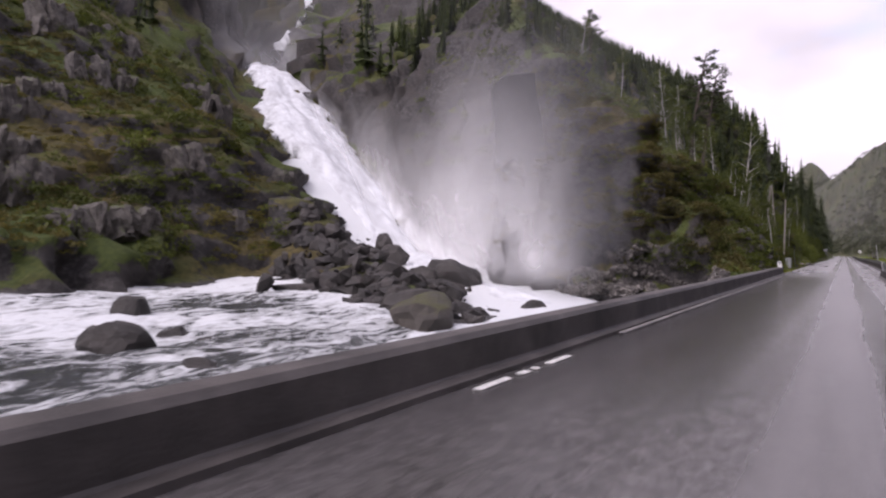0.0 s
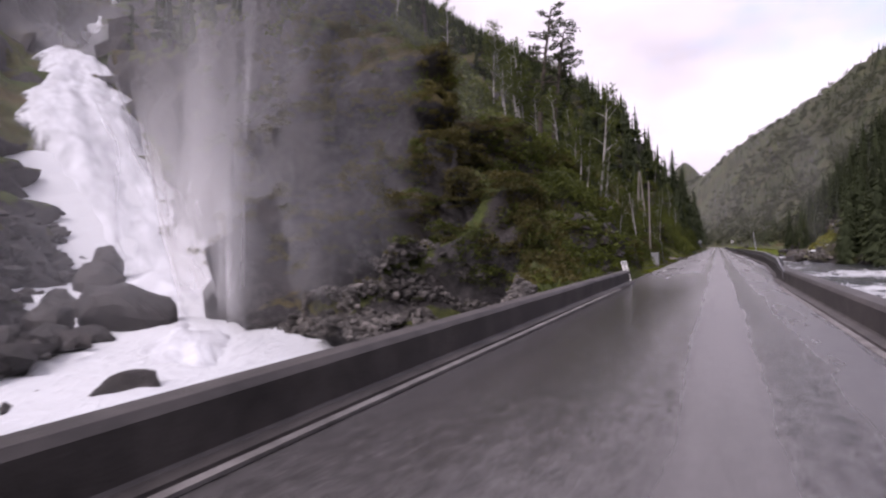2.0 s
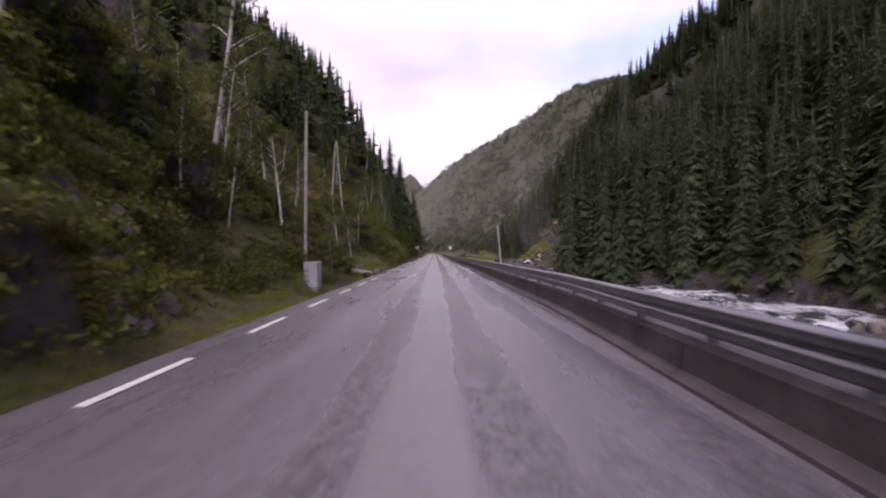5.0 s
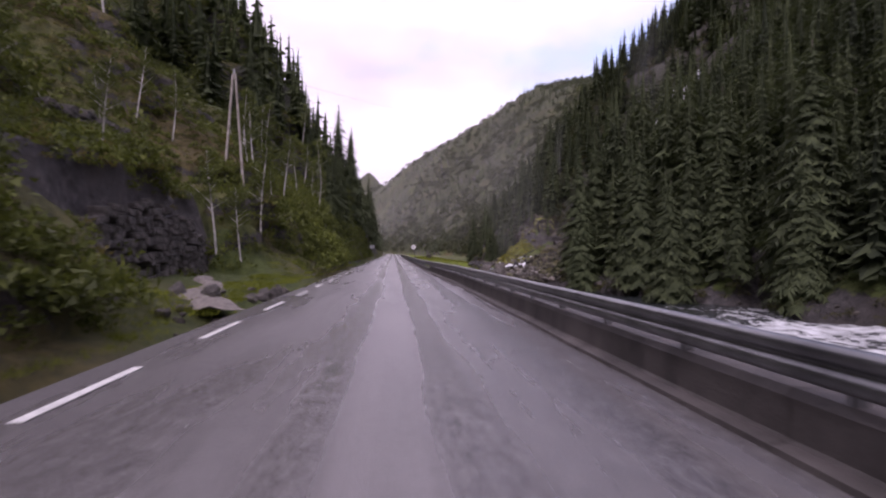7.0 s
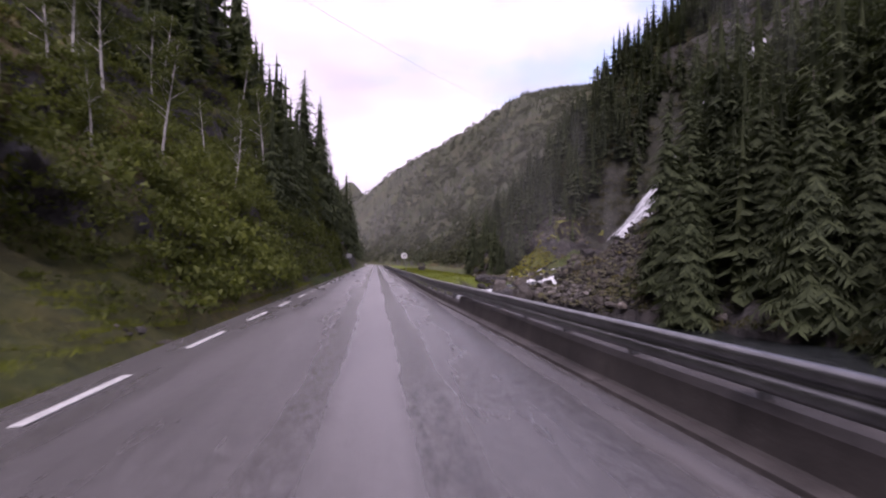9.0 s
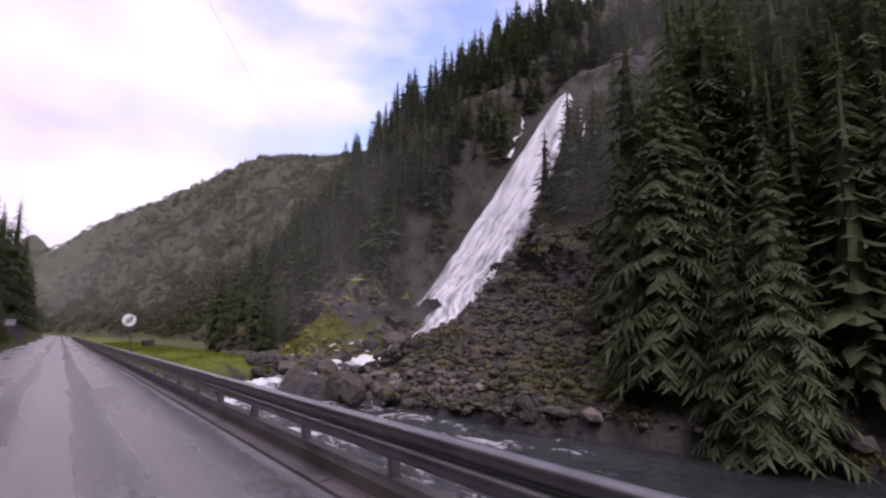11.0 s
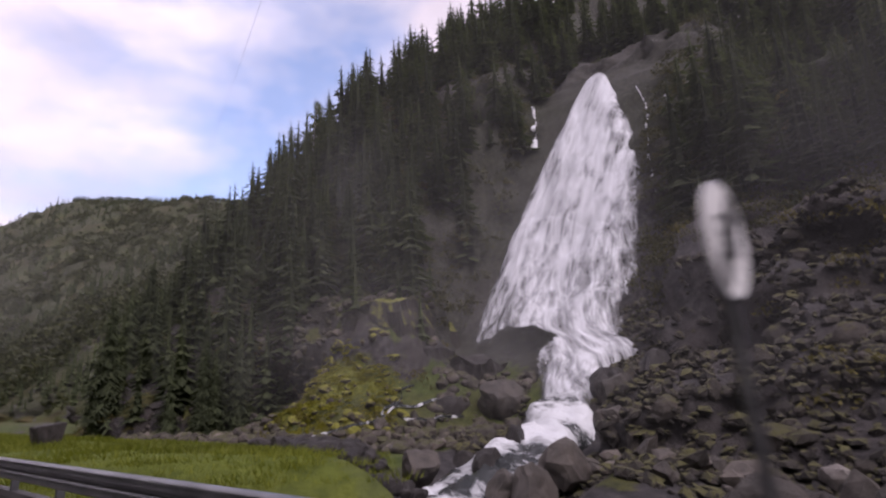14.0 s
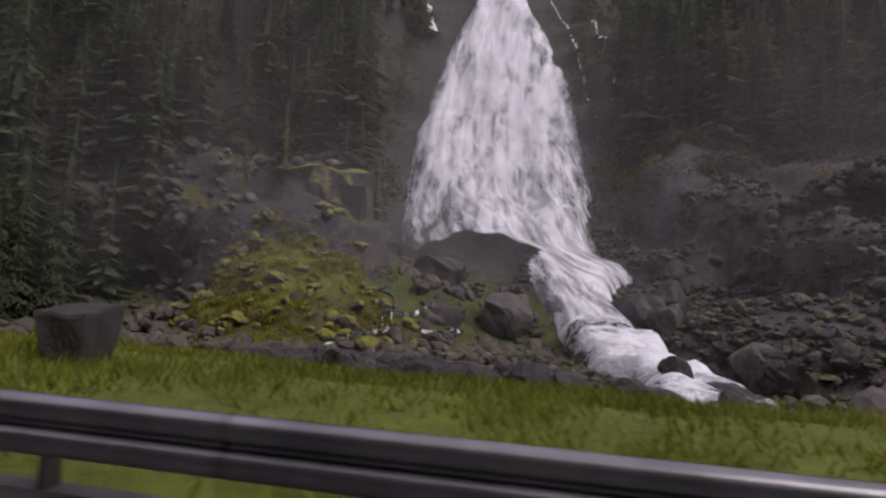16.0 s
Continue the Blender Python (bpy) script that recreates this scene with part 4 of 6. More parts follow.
near_e = pick(1900, 19, 75, 30, 215, lambda x, y, z, s: (z > -0.8) & ~in_fall(x, y) & ~talus(x, y) & ~((x < 27) & (y > 156) & (y < 176)), 1)
scatter("spruce_forest_east", SPRUCE, near_e, 4.5 + 6.5 * rng.random(len(near_e)), M_SPRUCE, "dark dense spruce forest on the steep valley side", "forest")
spur = pick(320, 23, 52, 100, 134, lambda x, y, z, s: (z > 2) & ~talus(x, y), 16)
scatter("spur_spruces", SPRUCE_SPUR, spur, 9.0 + 6.0 * rng.random(len(spur)), M_SPRUCE, "tall dark spruces on the spur beside the talus", "forest")
def east_side(x, y, z, s):
    return (z > 1) & (x > 30 - bend(y)) & (x < 330 - 0.5 * bend(y))


far_e = np.concatenate([pick(1100, 20, 140, 200, 290, east_side, 2), pick(700, 75, 180, 20, 260, lambda x, y, z, s: z > 1, 3)])
scatter("far_forest_east", SPRUCE_FAR, far_e, 3.5 + 4.5 * rng.random(len(far_e)), M_SPRUCE, "dark conifers covering the eastern valley side", "forest")
far_e = np.concatenate([pick(4300, 20, 330, 270, 500, east_side, 19), pick(3600, -80, 330, 500, 900, east_side, 20), pick(1900, -250, 330, 900, 1500, east_side, 21)])
leafy_wood = fbm(far_e[:, 0], far_e[:, 1], 0, 60, 3, 85) + 0.4 * (rng.random(len(far_e)) - 0.5) > -0.12
far_b, far_e = far_e[leafy_wood], far_e[~leafy_wood]
scatter("distant_forest_east", SPRUCE_MINI, far_e, (5 + 5 * rng.random(len(far_e))) * (0.65 + 0.35 * sstep(320, 480, far_e[:, 1])), M_SPRUCE, "far wooded valley side of dark conifers", "forest")
CROWN = [clump_arrays(80, 1.0, 0.24, 140 + k, 1.15) for k in range(5)]
scatter("distant_birch_wood", CROWN, far_b, 2.6 + 2.4 * rng.random(len(far_b)), M_FARWOOD, "rounded crowns of a far birch wood on the valley side", "forest", squash=0.6)
near_w = pick(1400, -75, -9, 55, 330, lambda x, y, z, s: (west_hill(x, y) > 7) & (along(x, y)[1] > 16) & ((x < -12 - 18 * (y < 120)) | (y > 128)), 4)
near_w, near_wh = keep_low(near_w, (4.0 + 5.5 * rng.random(len(near_w))) * (1 + 0.35 * sstep(120, 160, near_w[:, 1])))
scatter("spruce_forest_west", SPRUCE, near_w, near_wh, M_SPRUCE, "spruce wood on the steep slope above the road", "forest")
far_w = pick(3200, -130, -8, 140, 600, lambda x, y, z, s: (z > 3) & (x < -7 - bend(y)), 5)
far_w2 = pick(1100, -330, -60, 40, 330, lambda x, y, z, s: (along(x, y)[1] > 14) & ~((x > -160) & (x < -112) & (y < np.interp(x, [-160, -146, -130, -112], [140, 133, 122, 112]))), 6)
far_w3 = pick(900, -330, -95, -60, 130, lambda x, y, z, s: (along(x, y)[1] < -22), 8)
fw = np.concatenate([far_w, far_w2, far_w3])
fw, fwh = keep_low(fw, 7 + 6 * rng.random(len(fw)))
scatter("far_forest_west", SPRUCE_MINI, fw, fwh, M_SPRUCE, "far conifers on the western hillside", "forest")
def slope_ok(x, y):
    return (west_hill(x, y) > 0.35) & (along(x, y)[1] > 11.5)


sh_n = pick(2000, -16, -4.8, 43, 180, lambda x, y, z, s: slope_ok(x, y) & (fbm(x, y, 0, 7, 3, 33) > -0.45) & ~((x > -7.5) & (y > 84) & (y < 92)), 9)
sh_n2 = pick(700, -10.5, -4.9, 104, 188, lambda x, y, z, s: slope_ok(x, y), 17)
sh_n = np.concatenate([sh_n, sh_n2])
scatter("roadside_shrubs", FINE, sh_n, 0.35 + 0.75 * rng.random(len(sh_n)), M_SHRUB, "green bushes and birch scrub close above the road", "shrubs", squash=0.8)
sh_b = pick(2500, -11, -4.7, 38, 122, lambda x, y, z, s: (west_hill(x, y) > 0.15) & ~((x > -9.9) & (y > 81) & (y < 101)), 18)
scatter("bank_bushes", SHRUB, sh_b, 0.25 + 0.55 * rng.random(len(sh_b)) ** 1.5, M_SHRUB, "low leafy bushes and ferns on the roadside bank", "shrubs", squash=0.9)
face = np.concatenate([pick(1100, -9.5, -4.9, 106, 186, lambda x, y, z, s: west_hill(x, y) > 0.2, 24)])
face = face + np.array((0.4, 0.0, 0.35))
scatter("face_bushes", SHRUB, face, 0.35 + 0.6 * rng.random(len(face)), M_SHRUB, "leafy bushes hanging on the steep roadside face", "shrubs", squash=0.8)
cov = pick(15000, -24, -4.2, 35, 84, lambda x, y, z, s: (west_hill(x, y) > 0.25) & (along(x, y)[1] > 10.0) & (z > 0.1) & ~((x > -9.9) & (y > 80)), 61)
cov[:, 2] += 0.21
cov2 = pick(7000, -26, -8.5, 84, 142, lambda x, y, z, s: (west_hill(x, y) > 0.25) & (z > 0.3) & ~((x > -10.2) & (y < 101)), 66)
cov = np.concatenate([cov, cov2 + np.array((0, 0, 0.21))])
half = fbm(cov[:, 0], cov[:, 1], 0, 5, 3, 62) > -0.15 - 0.6 * (cov[:, 1] > 84)
scatter("slope_ferns", TUFT, cov[half], 0.16 + 0.22 * rng.random(half.sum()), M_SHRUB, "ferns and bilberry matted over the roadside slope", "shrubs", squash=0.6)
scatter("slope_heather", TUFT, cov[~half], 0.14 + 0.2 * rng.random((~half).sum()), M_HEATH, "brown heather matted over the roadside slope", "shrubs", squash=0.6)
foot = pick(2600, -16, -4.6, 36, 50, lambda x, y, z, s: (along(x, y)[1] > 11.4) & (along(x, y)[1] < 15.5) & (z > 0.3), 67)
foot[:, 2] += 0.2
scatter("cliff_foot_ferns", TUFT, foot, 0.15 + 0.28 * rng.random(len(foot)), M_HEATH, "brown ferns and heather above the scree", "shrubs", squash=0.7)
crg = pick(3200, -40, -9, 34, 66, lambda x, y, z, s: (along(x, y)[1] > np.interp(along(x, y)[0], CAS_S, CAS_NORTH) + 3.0) & (along(x, y)[1] < 24) & (z > 3.0) & (fbm(x, y, z, 3, 3, 63) > -0.1), 64)
crg[:, 2] += 0.2
scatter("crag_scrub", TUFT, crg, 0.16 + 0.3 * rng.random(len(crg)), M_DULL, "dull scrub in the clefts of the wet crag", "shrubs", squash=0.6)
bnk = pick(2600, 15, 32, 36, 134, lambda x, y, z, s: (x > foot_east(y) - 0.2) & (x < foot_east(y) + 6) & (z > -2.0), 65)
scatter("river_bank_scrub", SHRUB, bnk, 0.3 + 0.5 * rng.random(len(bnk)), M_DULL, "dark low scrub on the far river bank", "shrubs", squash=0.8)
sh_w = pick(2700, -50, -14, 46, 200, lambda x, y, z, s: slope_ok(x, y) & (fbm(x, y, 0, 9, 3, 33) > -0.4), 12)
scatter("hillside_shrubs", SHRUB, sh_w, 0.6 + 1.0 * rng.random(len(sh_w)), M_SHRUB, "green bushes and birch scrub on the slope", "shrubs", squash=0.8)
sh_h = pick(3600, -30, -4.8, 36, 140, lambda x, y, z, s: (west_hill(x, y) > 0.35) & (along(x, y)[1] > 6.0) & (z > 1.5) & (fbm(x, y, 0, 9, 3, 33) < 0.25), 10)
scatter("hillside_heather", SHRUB, sh_h, 0.22 + 0.4 * rng.random(len(sh_h)), M_HEATH, "brown and olive heather and ferns on the slope", "shrubs", squash=0.8)
but = pick(8000, -36, -4.8, 33, 66, lambda x, y, z, s: (along(x, y)[1] > np.where(along(x, y)[0] < 0, 8.0, 6.0)) & (along(x, y)[1] < 19) & (along(x, y)[0] < 26) & (along(x, y)[0] > -12) & (z > 0.9) & (fbm(x, y, 0, 4, 3, 46) > -0.55), 22)
scatter("crag_heather", SHRUB, but, 0.2 + 0.4 * rng.random(len(but)), M_HEATH, "brown heather and ferns on the crag beside the cascade", "shrubs", squash=0.8)
bank_g = pick(3800, -115, -42, -20, 95, lambda x, y, z, s: (z > 0.5) & (along(x, y)[1] < -11) & (fbm(x, y, 0, 10, 3, 34) > -0.2), 11)
scatter("bank_shrubs", SHRUB, bank_g, 0.4 + 1.1 * rng.random(len(bank_g)), M_SHRUB, "grass tussocks and low green scrub on the rocky bank", "shrubs", squash=0.8)
bank_f = pick(7500, -82, -42, 2, 62, lambda x, y, z, s: (z > 0.4) & (along(x, y)[1] < -9) & (fbm(x, y, z, 6, 3, 39) > -0.3), 68)
bank_f[:, 2] += 0.2
green = fbm(bank_f[:, 0], bank_f[:, 1], 0, 7, 3, 40) > -0.1
scatter("bank_ferns", TUFT, bank_f[green], 0.25 + 0.45 * rng.random(green.sum()), M_SHRUB, "bright ferns and grass matted over the rocky bank", "shrubs", squash=0.6)
scatter("bank_heather", TUFT, bank_f[~green], 0.2 + 0.4 * rng.random((~green).sum()), M_HEATH, "brown heather matted over the rocky bank", "shrubs", squash=0.6)
sap = pick(900, 25, 75, 148, 205, lambda x, y, z, s: (np.abs(y - fall_axis_y(x) + 0.8) > 9.2) & ~talus(x, y) & (fbm(x, y, z, 8, 3, 36) > -0.35), 14)
scatter("cliff_saplings", SPRUCE_FAR, sap, 1.6 + 2.6 * rng.random(len(sap)), M_SPRUCE, "small dark spruces clinging to the cliff", "forest")
cl_s = pick(4600, 27, 66, 148, 205, lambda x, y, z, s: (np.abs(y - fall_axis_y(x)) > 6.9) & ~talus(x, y) & (fbm(x, y, z, 4, 3, 37) > -0.35), 15)
scatter("cliff_scrub", SHRUB, cl_s, 0.4 + 0.9 * rng.random(len(cl_s)), M_DULL, "dull dark green scrub on the cliff ledges", "shrubs", squash=0.8)
rim = pick(1500, 26, 50, 126, 160, lambda x, y, z, s: (np.abs(y - fall_axis_y(x) - 0.5) > 7.0) & (x > np.interp(y, [126, 134, 142, 150, 158], [20, 26, 31, 33, 31])), 23)
scatter("talus_rim_scrub", SHRUB, rim, 0.4 + 0.8 * rng.random(len(rim)), M_DULL, "dull scrub along the upper edge of the talus", "shrubs", squash=0.8)
sh_e = pick(1700, 13, 60, 120, 205, lambda x, y, z, s: (z > -0.9) & (np.abs(y - fall_axis_y(x)) > 7.5) & (fbm(x, y, 0, 6, 3, 35) > 0.0), 13)
scatter("east_scrub", SHRUB, sh_e, 0.3 + 0.7 * rng.random(len(sh_e)), M_HEATH, "dull green scrub among the rocks", "shrubs", squash=0.8)

# ---- rocks ----
def rock_mesh(name, seed, material, squash=0.75, blocky=0.35, sub=3):
    bm = bmesh.new()
    bmesh.ops.create_icosphere(bm, subdivisions=sub, radius=1.0)
    r = random.Random(seed)
    off = Vector((r.random() * 50, r.random() * 50, r.random() * 50))
    cuts = [(Vector((r.gauss(0, 1), r.gauss(0, 1), r.gauss(0, 1))).normalized(), 0.55 + 0.35 * r.random()) for _ in range(9)]
    for v in bm.verts:
        p = v.co.copy()
        for n, d in cuts:
            over = p.dot(n) - d
            if over > 0:
                p -= n * over * (0.6 + blocky)
        p *= 1 + 0.16 * noise.noise(p * 1.7 + off) + 0.08 * noise.noise(p * 4.5 + off) + 0.04 * noise.noise(p * 9.0 + off)
        v.co = (p.x, p.y * 0.8, p.z * squash)
    me = bpy.data.meshes.new(name)
    bm.to_mesh(me)
    bm.free()
    me.polygons.foreach_set("use_smooth", np.full(len(me.polygons), False))
    me.materials.append(material)
    return me


ROCKS_DARK = [rock_mesh("dark_rock", k, M_ROCK) for k in range(5)]
ROCKS_GREY = [rock_mesh("grey_rock", 20 + k, M_ROCK_PALE) for k in range(5)]
ROCKS_PALE = [rock_mesh("pale_rock", 80 + k, M_SCREE) for k in range(3)]
ROCKS_TALUS = [rock_mesh("talus_rock", 60 + k, M_TALUS, 0.8, 0.38, 2) for k in range(5)]
ROCKS_MOSS = [rock_mesh("moss_rock", 40 + k, M_ROCK_MOSS) for k in range(3)]
ROCKS_MOSSTOP = [rock_mesh("moss_capped_rock", 47 + k, M_MOSSTOP, 0.9, 0.45) for k in range(3)]
rr = random.Random(3)


def boulder(x, y, z, width, tall, kinds, label, group="", turn=None):
    """One boulder; z is where it meets the ground or water."""
    me = kinds[rr.randrange(len(kinds))]
    ob = new("boulder", me)
    w = width / 2
    ob.location = (x, y, z + tall * 0.28)
    ob.scale = (w * rr.uniform(0.95, 1.15), w * rr.uniform(0.8, 1.05), tall * 0.95)
    ob.rotation_euler = (rr.uniform(-0.12, 0.12), rr.uniform(-0.12, 0.12), rr.uniform(0, 6.28) if turn is None else turn)
    return tagged(ob, label, "boulder", group)


WB = "boulders in the western stream"
for x, y, z, w, h in ((-25.3, 35.9, -2.0, 4.3, 3.5), (-24.0, 33.2, -2.2, 3.0, 1.4), (-14.6, 28.6, -2.4, 2.3, 1.0), (-16.6, 28.9, -2.4, 1.2, 0.6), (-29.0, 36.6, -1.7, 2.8, 1.9), (-33.5, 38.0, -1.2, 2.7, 1.7), (-29.0, 30.0, -1.3, 2.8, 2.1), (-37.0, 42.5, -0.4, 3.2, 2.4), (-41.5, 46.0, 0.6, 3.4, 2.8), (-26.0, 33.0, -1.4, 2.6, 1.9)):
    boulder(x, y, z, w, h, ROCKS_DARK, "big rounded dark wet boulder beside the cascade", WB)
for x, y, w, h in ((-19.7, 7.8, 2.5, 1.4), (-21.2, 10.6, 1.5, 0.8), (-19.1, 10.6, 1.2, 0.55), (-26.8, 11.8, 1.9, 1.8), (-15.1, 8.0, 1.5, 0.65), (-30.2, 21.0, 1.5, 0.9), (-16.0, 7.1, 1.0, 0.45), (-36.7, 28.0, 2.8, 1.0), (-24.5, 9.0, 1.2, 0.7), (-33.0, 24.8, 1.4, 0.8), (-27.5, 18.6, 1.0, 0.5), (-22.5, 14.6, 1.1, 0.5)):
    boulder(x, y, -2.35, w, h, ROCKS_DARK + ROCKS_GREY[:2], "brown-grey wet boulder in white water", WB)
boulder(-15.8, 19.6, -2.5, 5.4, 1.9, ROCKS_MOSS, "large dark rock with a mossy top at the water's edge", WB)
boulder(-19.2, 23.6, -2.5, 4.2, 1.9, ROCKS_DARK, "low dark wet rock beside the parapet", WB)


def rock_block(x0, x1, y0, y1, z0, z1, seed, material, label, lean=0.0):
    """A blocky outcrop split by joints, with a stepped top."""
    bm = bm_box(x0, x1, y0, y1, z0, z1)
    bmesh.ops.subdivide_edges(bm, edges=bm.edges[:], cuts=9, use_grid_fill=True)
    mid, ext = Vector(((x0 + x1) / 2, (y0 + y1) / 2, z0)), Vector((x1 - x0, y1 - y0, z1 - z0))
    off = Vector((seed * 3.7, seed * 1.9, seed * 5.3))
    for v in bm.verts:
        p = v.co.copy()
        f = (p.z - z0) / ext.z
        cell = Vector((math.floor(p.x * 0.9), math.floor(p.y * 0.8), math.floor(p.z * 0.7)))
        push = 0.09 * noise.noise(cell * 7.3 + off) * ext.y + 0.22 * noise.noise(p * 1.3 + off) + 0.1 * noise.noise(p * 3.1 + off)
        d = Vector((p.x - mid.x, p.y - mid.y, 0))
        r = max(abs(d.x) / ext.x, abs(d.y) / ext.y) * 2
        v.co = p + d.normalized() * push * (1.0 if r > 0.8 else 0.3) - d * 0.22 * f
        v.co.z += (0.5 * noise.noise(Vector((p.x * 0.6, p.y * 0.6, seed))) + 0.10 * math.floor(3 * noise.noise(cell * 3.1 + off)) - 0.25 * r ** 4) * f * min(1.0, ext.z * 0.3)
        v.co.x += lean * f
    ob = part("rock_outcrop", bm, material)
    return tagged(ob, label, "rock", "rock ledges beside the fall")


def crag(x, y, w, h, seed, label):
    """A jointed rock face standing out of the hillside: angular slabs, mostly buried."""
    r = random.Random(seed)
    thing = empty("crag", surface(x, y)[0][0], label, "rock", "crags on the west bank")
    lie = 0.35 * math.sin(seed * 2.1)
    n = 5 if w < 4 else 8
    for k in range(n):
        size = Vector((w * r.uniform(0.35, 0.6), w * r.uniform(1.3, 2.6) / n, h * r.uniform(0.45, 0.95)))
        mid = Vector((r.uniform(-0.14, 0.02) * w, ((k + 0.5) / n - 0.5) * w * 0.85, h * r.uniform(-0.30, -0.02)))
        turn = Euler((r.uniform(-0.25, 0.25), r.uniform(-0.35, 0.1), lie + r.uniform(-0.4, 0.4))).to_matrix()
        off = Vector((r.random() * 40, r.random() * 40, r.random() * 40))
        bm = bmesh.new()
        bmesh.ops.create_cube(bm, size=1.0)
        bmesh.ops.subdivide_edges(bm, edges=bm.edges[:], cuts=6, use_grid_fill=True)
        for v in bm.verts:
            p = v.co * (1 - 0.22 * max(0.0, v.co.length - 0.55))
            p += Vector((noise.noise(p * 2.2 + off), noise.noise(p * 2.2 - off), noise.noise(p * 2.0 + off * 2))) * 0.17
            p += Vector((noise.noise(p * 7.0 + off), noise.noise(p * 7.0 - off), noise.noise(p * 7.0 + off * 2))) * 0.07
            v.co = turn @ Vector((p.x * size.x, p.y * size.y, p.z * size.z)) + mid
        part("slab", bm, M_CRAG, thing)


def rubble(name, n, box, ok, kinds_mat, size, seed, label, sink=0.25, sub=1):
    """Heaped stones joined into one mesh."""
    r = np.random.default_rng(seed)
    x, y = box[0] + (box[1] - box[0]) * r.random(n), box[2] + (box[3] - box[2]) * r.random(n)
    m = ok(x, y)
    x, y = x[m], y[m]
    P = surface(x, y)[0]
    x, y, z = P[:, 0], P[:, 1], P[:, 2]
    protos = []
    for k in range(6):
        bm = bmesh.new()
        bmesh.ops.create_icosphere(bm, subdivisions=sub, radius=1.0)
        q = random.Random(seed * 10 + k)
        for v in bm.verts:
            v.co *= (0.6 + 0.65 * q.random()) if sub == 1 else (0.82 + 0.3 * q.random())
        bm.verts.ensure_lookup_table()
        V = np.array([v.co[:] for v in bm.verts])
        F = np.array([[v.index for v in f.verts] for f in bm.faces])
        bm.free()
        protos.append((V, F))
    VV, FF, base = [], [], 0
    for k in range(len(x)):
        V, F = protos[k % 6]
        sc = size[0] + (size[1] - size[0]) * r.random() ** 2.2
        R = np.array(Euler((r.random() * 6, r.random() * 6, r.random() * 6)).to_matrix())
        W = ((V * (0.55 + 0.9 * r.random(3))) @ R.T) * sc * np.array((1.0, 1.0, 0.8))
        VV.append(W + np.array((x[k], y[k], z[k] + sc * sink)))
        FF.append(F + base)
        base += len(V)
    me = mesh_from(name, np.concatenate(VV), np.concatenate(FF), kinds_mat, smooth=False)
    return tagged(new(name, me), label, "rocks", kind="stuff")


def west_spit(x, y):
    s, u = along(x, y)
    return (u > -13) & (u < np.interp(s, CAS_S, CAS_SOUTH) + 0.3) & (s > -5) & (s < 46 - 2.6 * np.abs(u + 3))


def west_foot(x, y):
    s, u = along(x, y)
    return (u > np.interp(s, CAS_S, CAS_NORTH) + 0.6) & (u < np.interp(s, [-11, -3.3, 2.8, 7], [10.2, 10.6, 11.3, 9.5])) & (s > -11) & (s < 7) & (x < -4.2)


rubble("rock_spit", 6500, (-60, -9, 10, 52), west_spit, M_ROCK, (0.14, 0.85), 5, "dark wet rubble piled beside the cascade", 0.2)
rubble("scree_west", 64000, (-20, -4.5, 27, 46), west_foot, M_SCREE, (0.05, 0.19), 6, "grey broken scree at the foot of the cliff", 0.6)


def talus_zone(x, y):
    n = fbm(x, y, 0, 6, 3, 55)
    top = np.interp(y, [126, 134, 142, 150, 158], [19, 26, 31, 33, 31])
    return (x > np.interp(y, [126, 134, 140, 150, 158], [18, 14, 13, 14.5, 19])) & (x < top + 2 * n) & ~((np.abs(y - fall_axis_y(x)) < 2.0) & (x < 29))


rubble("talus_slope", 19000, (12, 42, 127, 159), talus_zone, M_TALUS, (0.08, 0.30), 7, "dark grey talus slope of broken boulders below the trees")
rubble("talus_north", 2600, (15, 30, 157, 186), lambda x, y: (x > 16) & (x < 28) & (np.abs(y - fall_axis_y(x)) > 2.2) & ((x - 22) ** 2 / 20 + (y - 166.5) ** 2 / 20 > 1), M_ROCK_MOSS, (0.12, 0.42), 8, "dark mossy stones beside the stream", 0.25, 2)
rubble("bank_stones_east", 2600, (11, 25, 40, 150), lambda x, y: (x > foot_east(y) - 2.5) & (x < foot_east(y) + 0.8), M_ROCK_PALE, (0.12, 0.55), 9, "grey stones along the far river bank", 0.6)
rubble("gravel_bar", 500, (11, 19, 58, 76), lambda x, y: ((x - 15.5) / 3) ** 2 + ((y - 66.5) / 8) ** 2 < 1, M_ROCK_PALE, (0.25, 0.6), 10, "bar of pale river stones in the rapids", 1.9)
rubble("talus_foot_bar", 700, (14.5, 19.5, 135, 146), lambda x, y: np.abs(x - np.interp(y, [135, 140, 146], [16.6, 16.4, 15.8])) < 0.9, M_SCREE, (0.1, 0.34), 12, "bar of pale stones at the water below the talus", 0.5)
rubble("roadside_rock", 260, (-7.0, -4.9, 47, 63), lambda x, y: fbm(x, y, 0, 4, 3, 69) > -0.15, M_ROCK_PALE, (0.12, 0.42), 14, "grey broken rock showing in the roadside cut", -0.1)


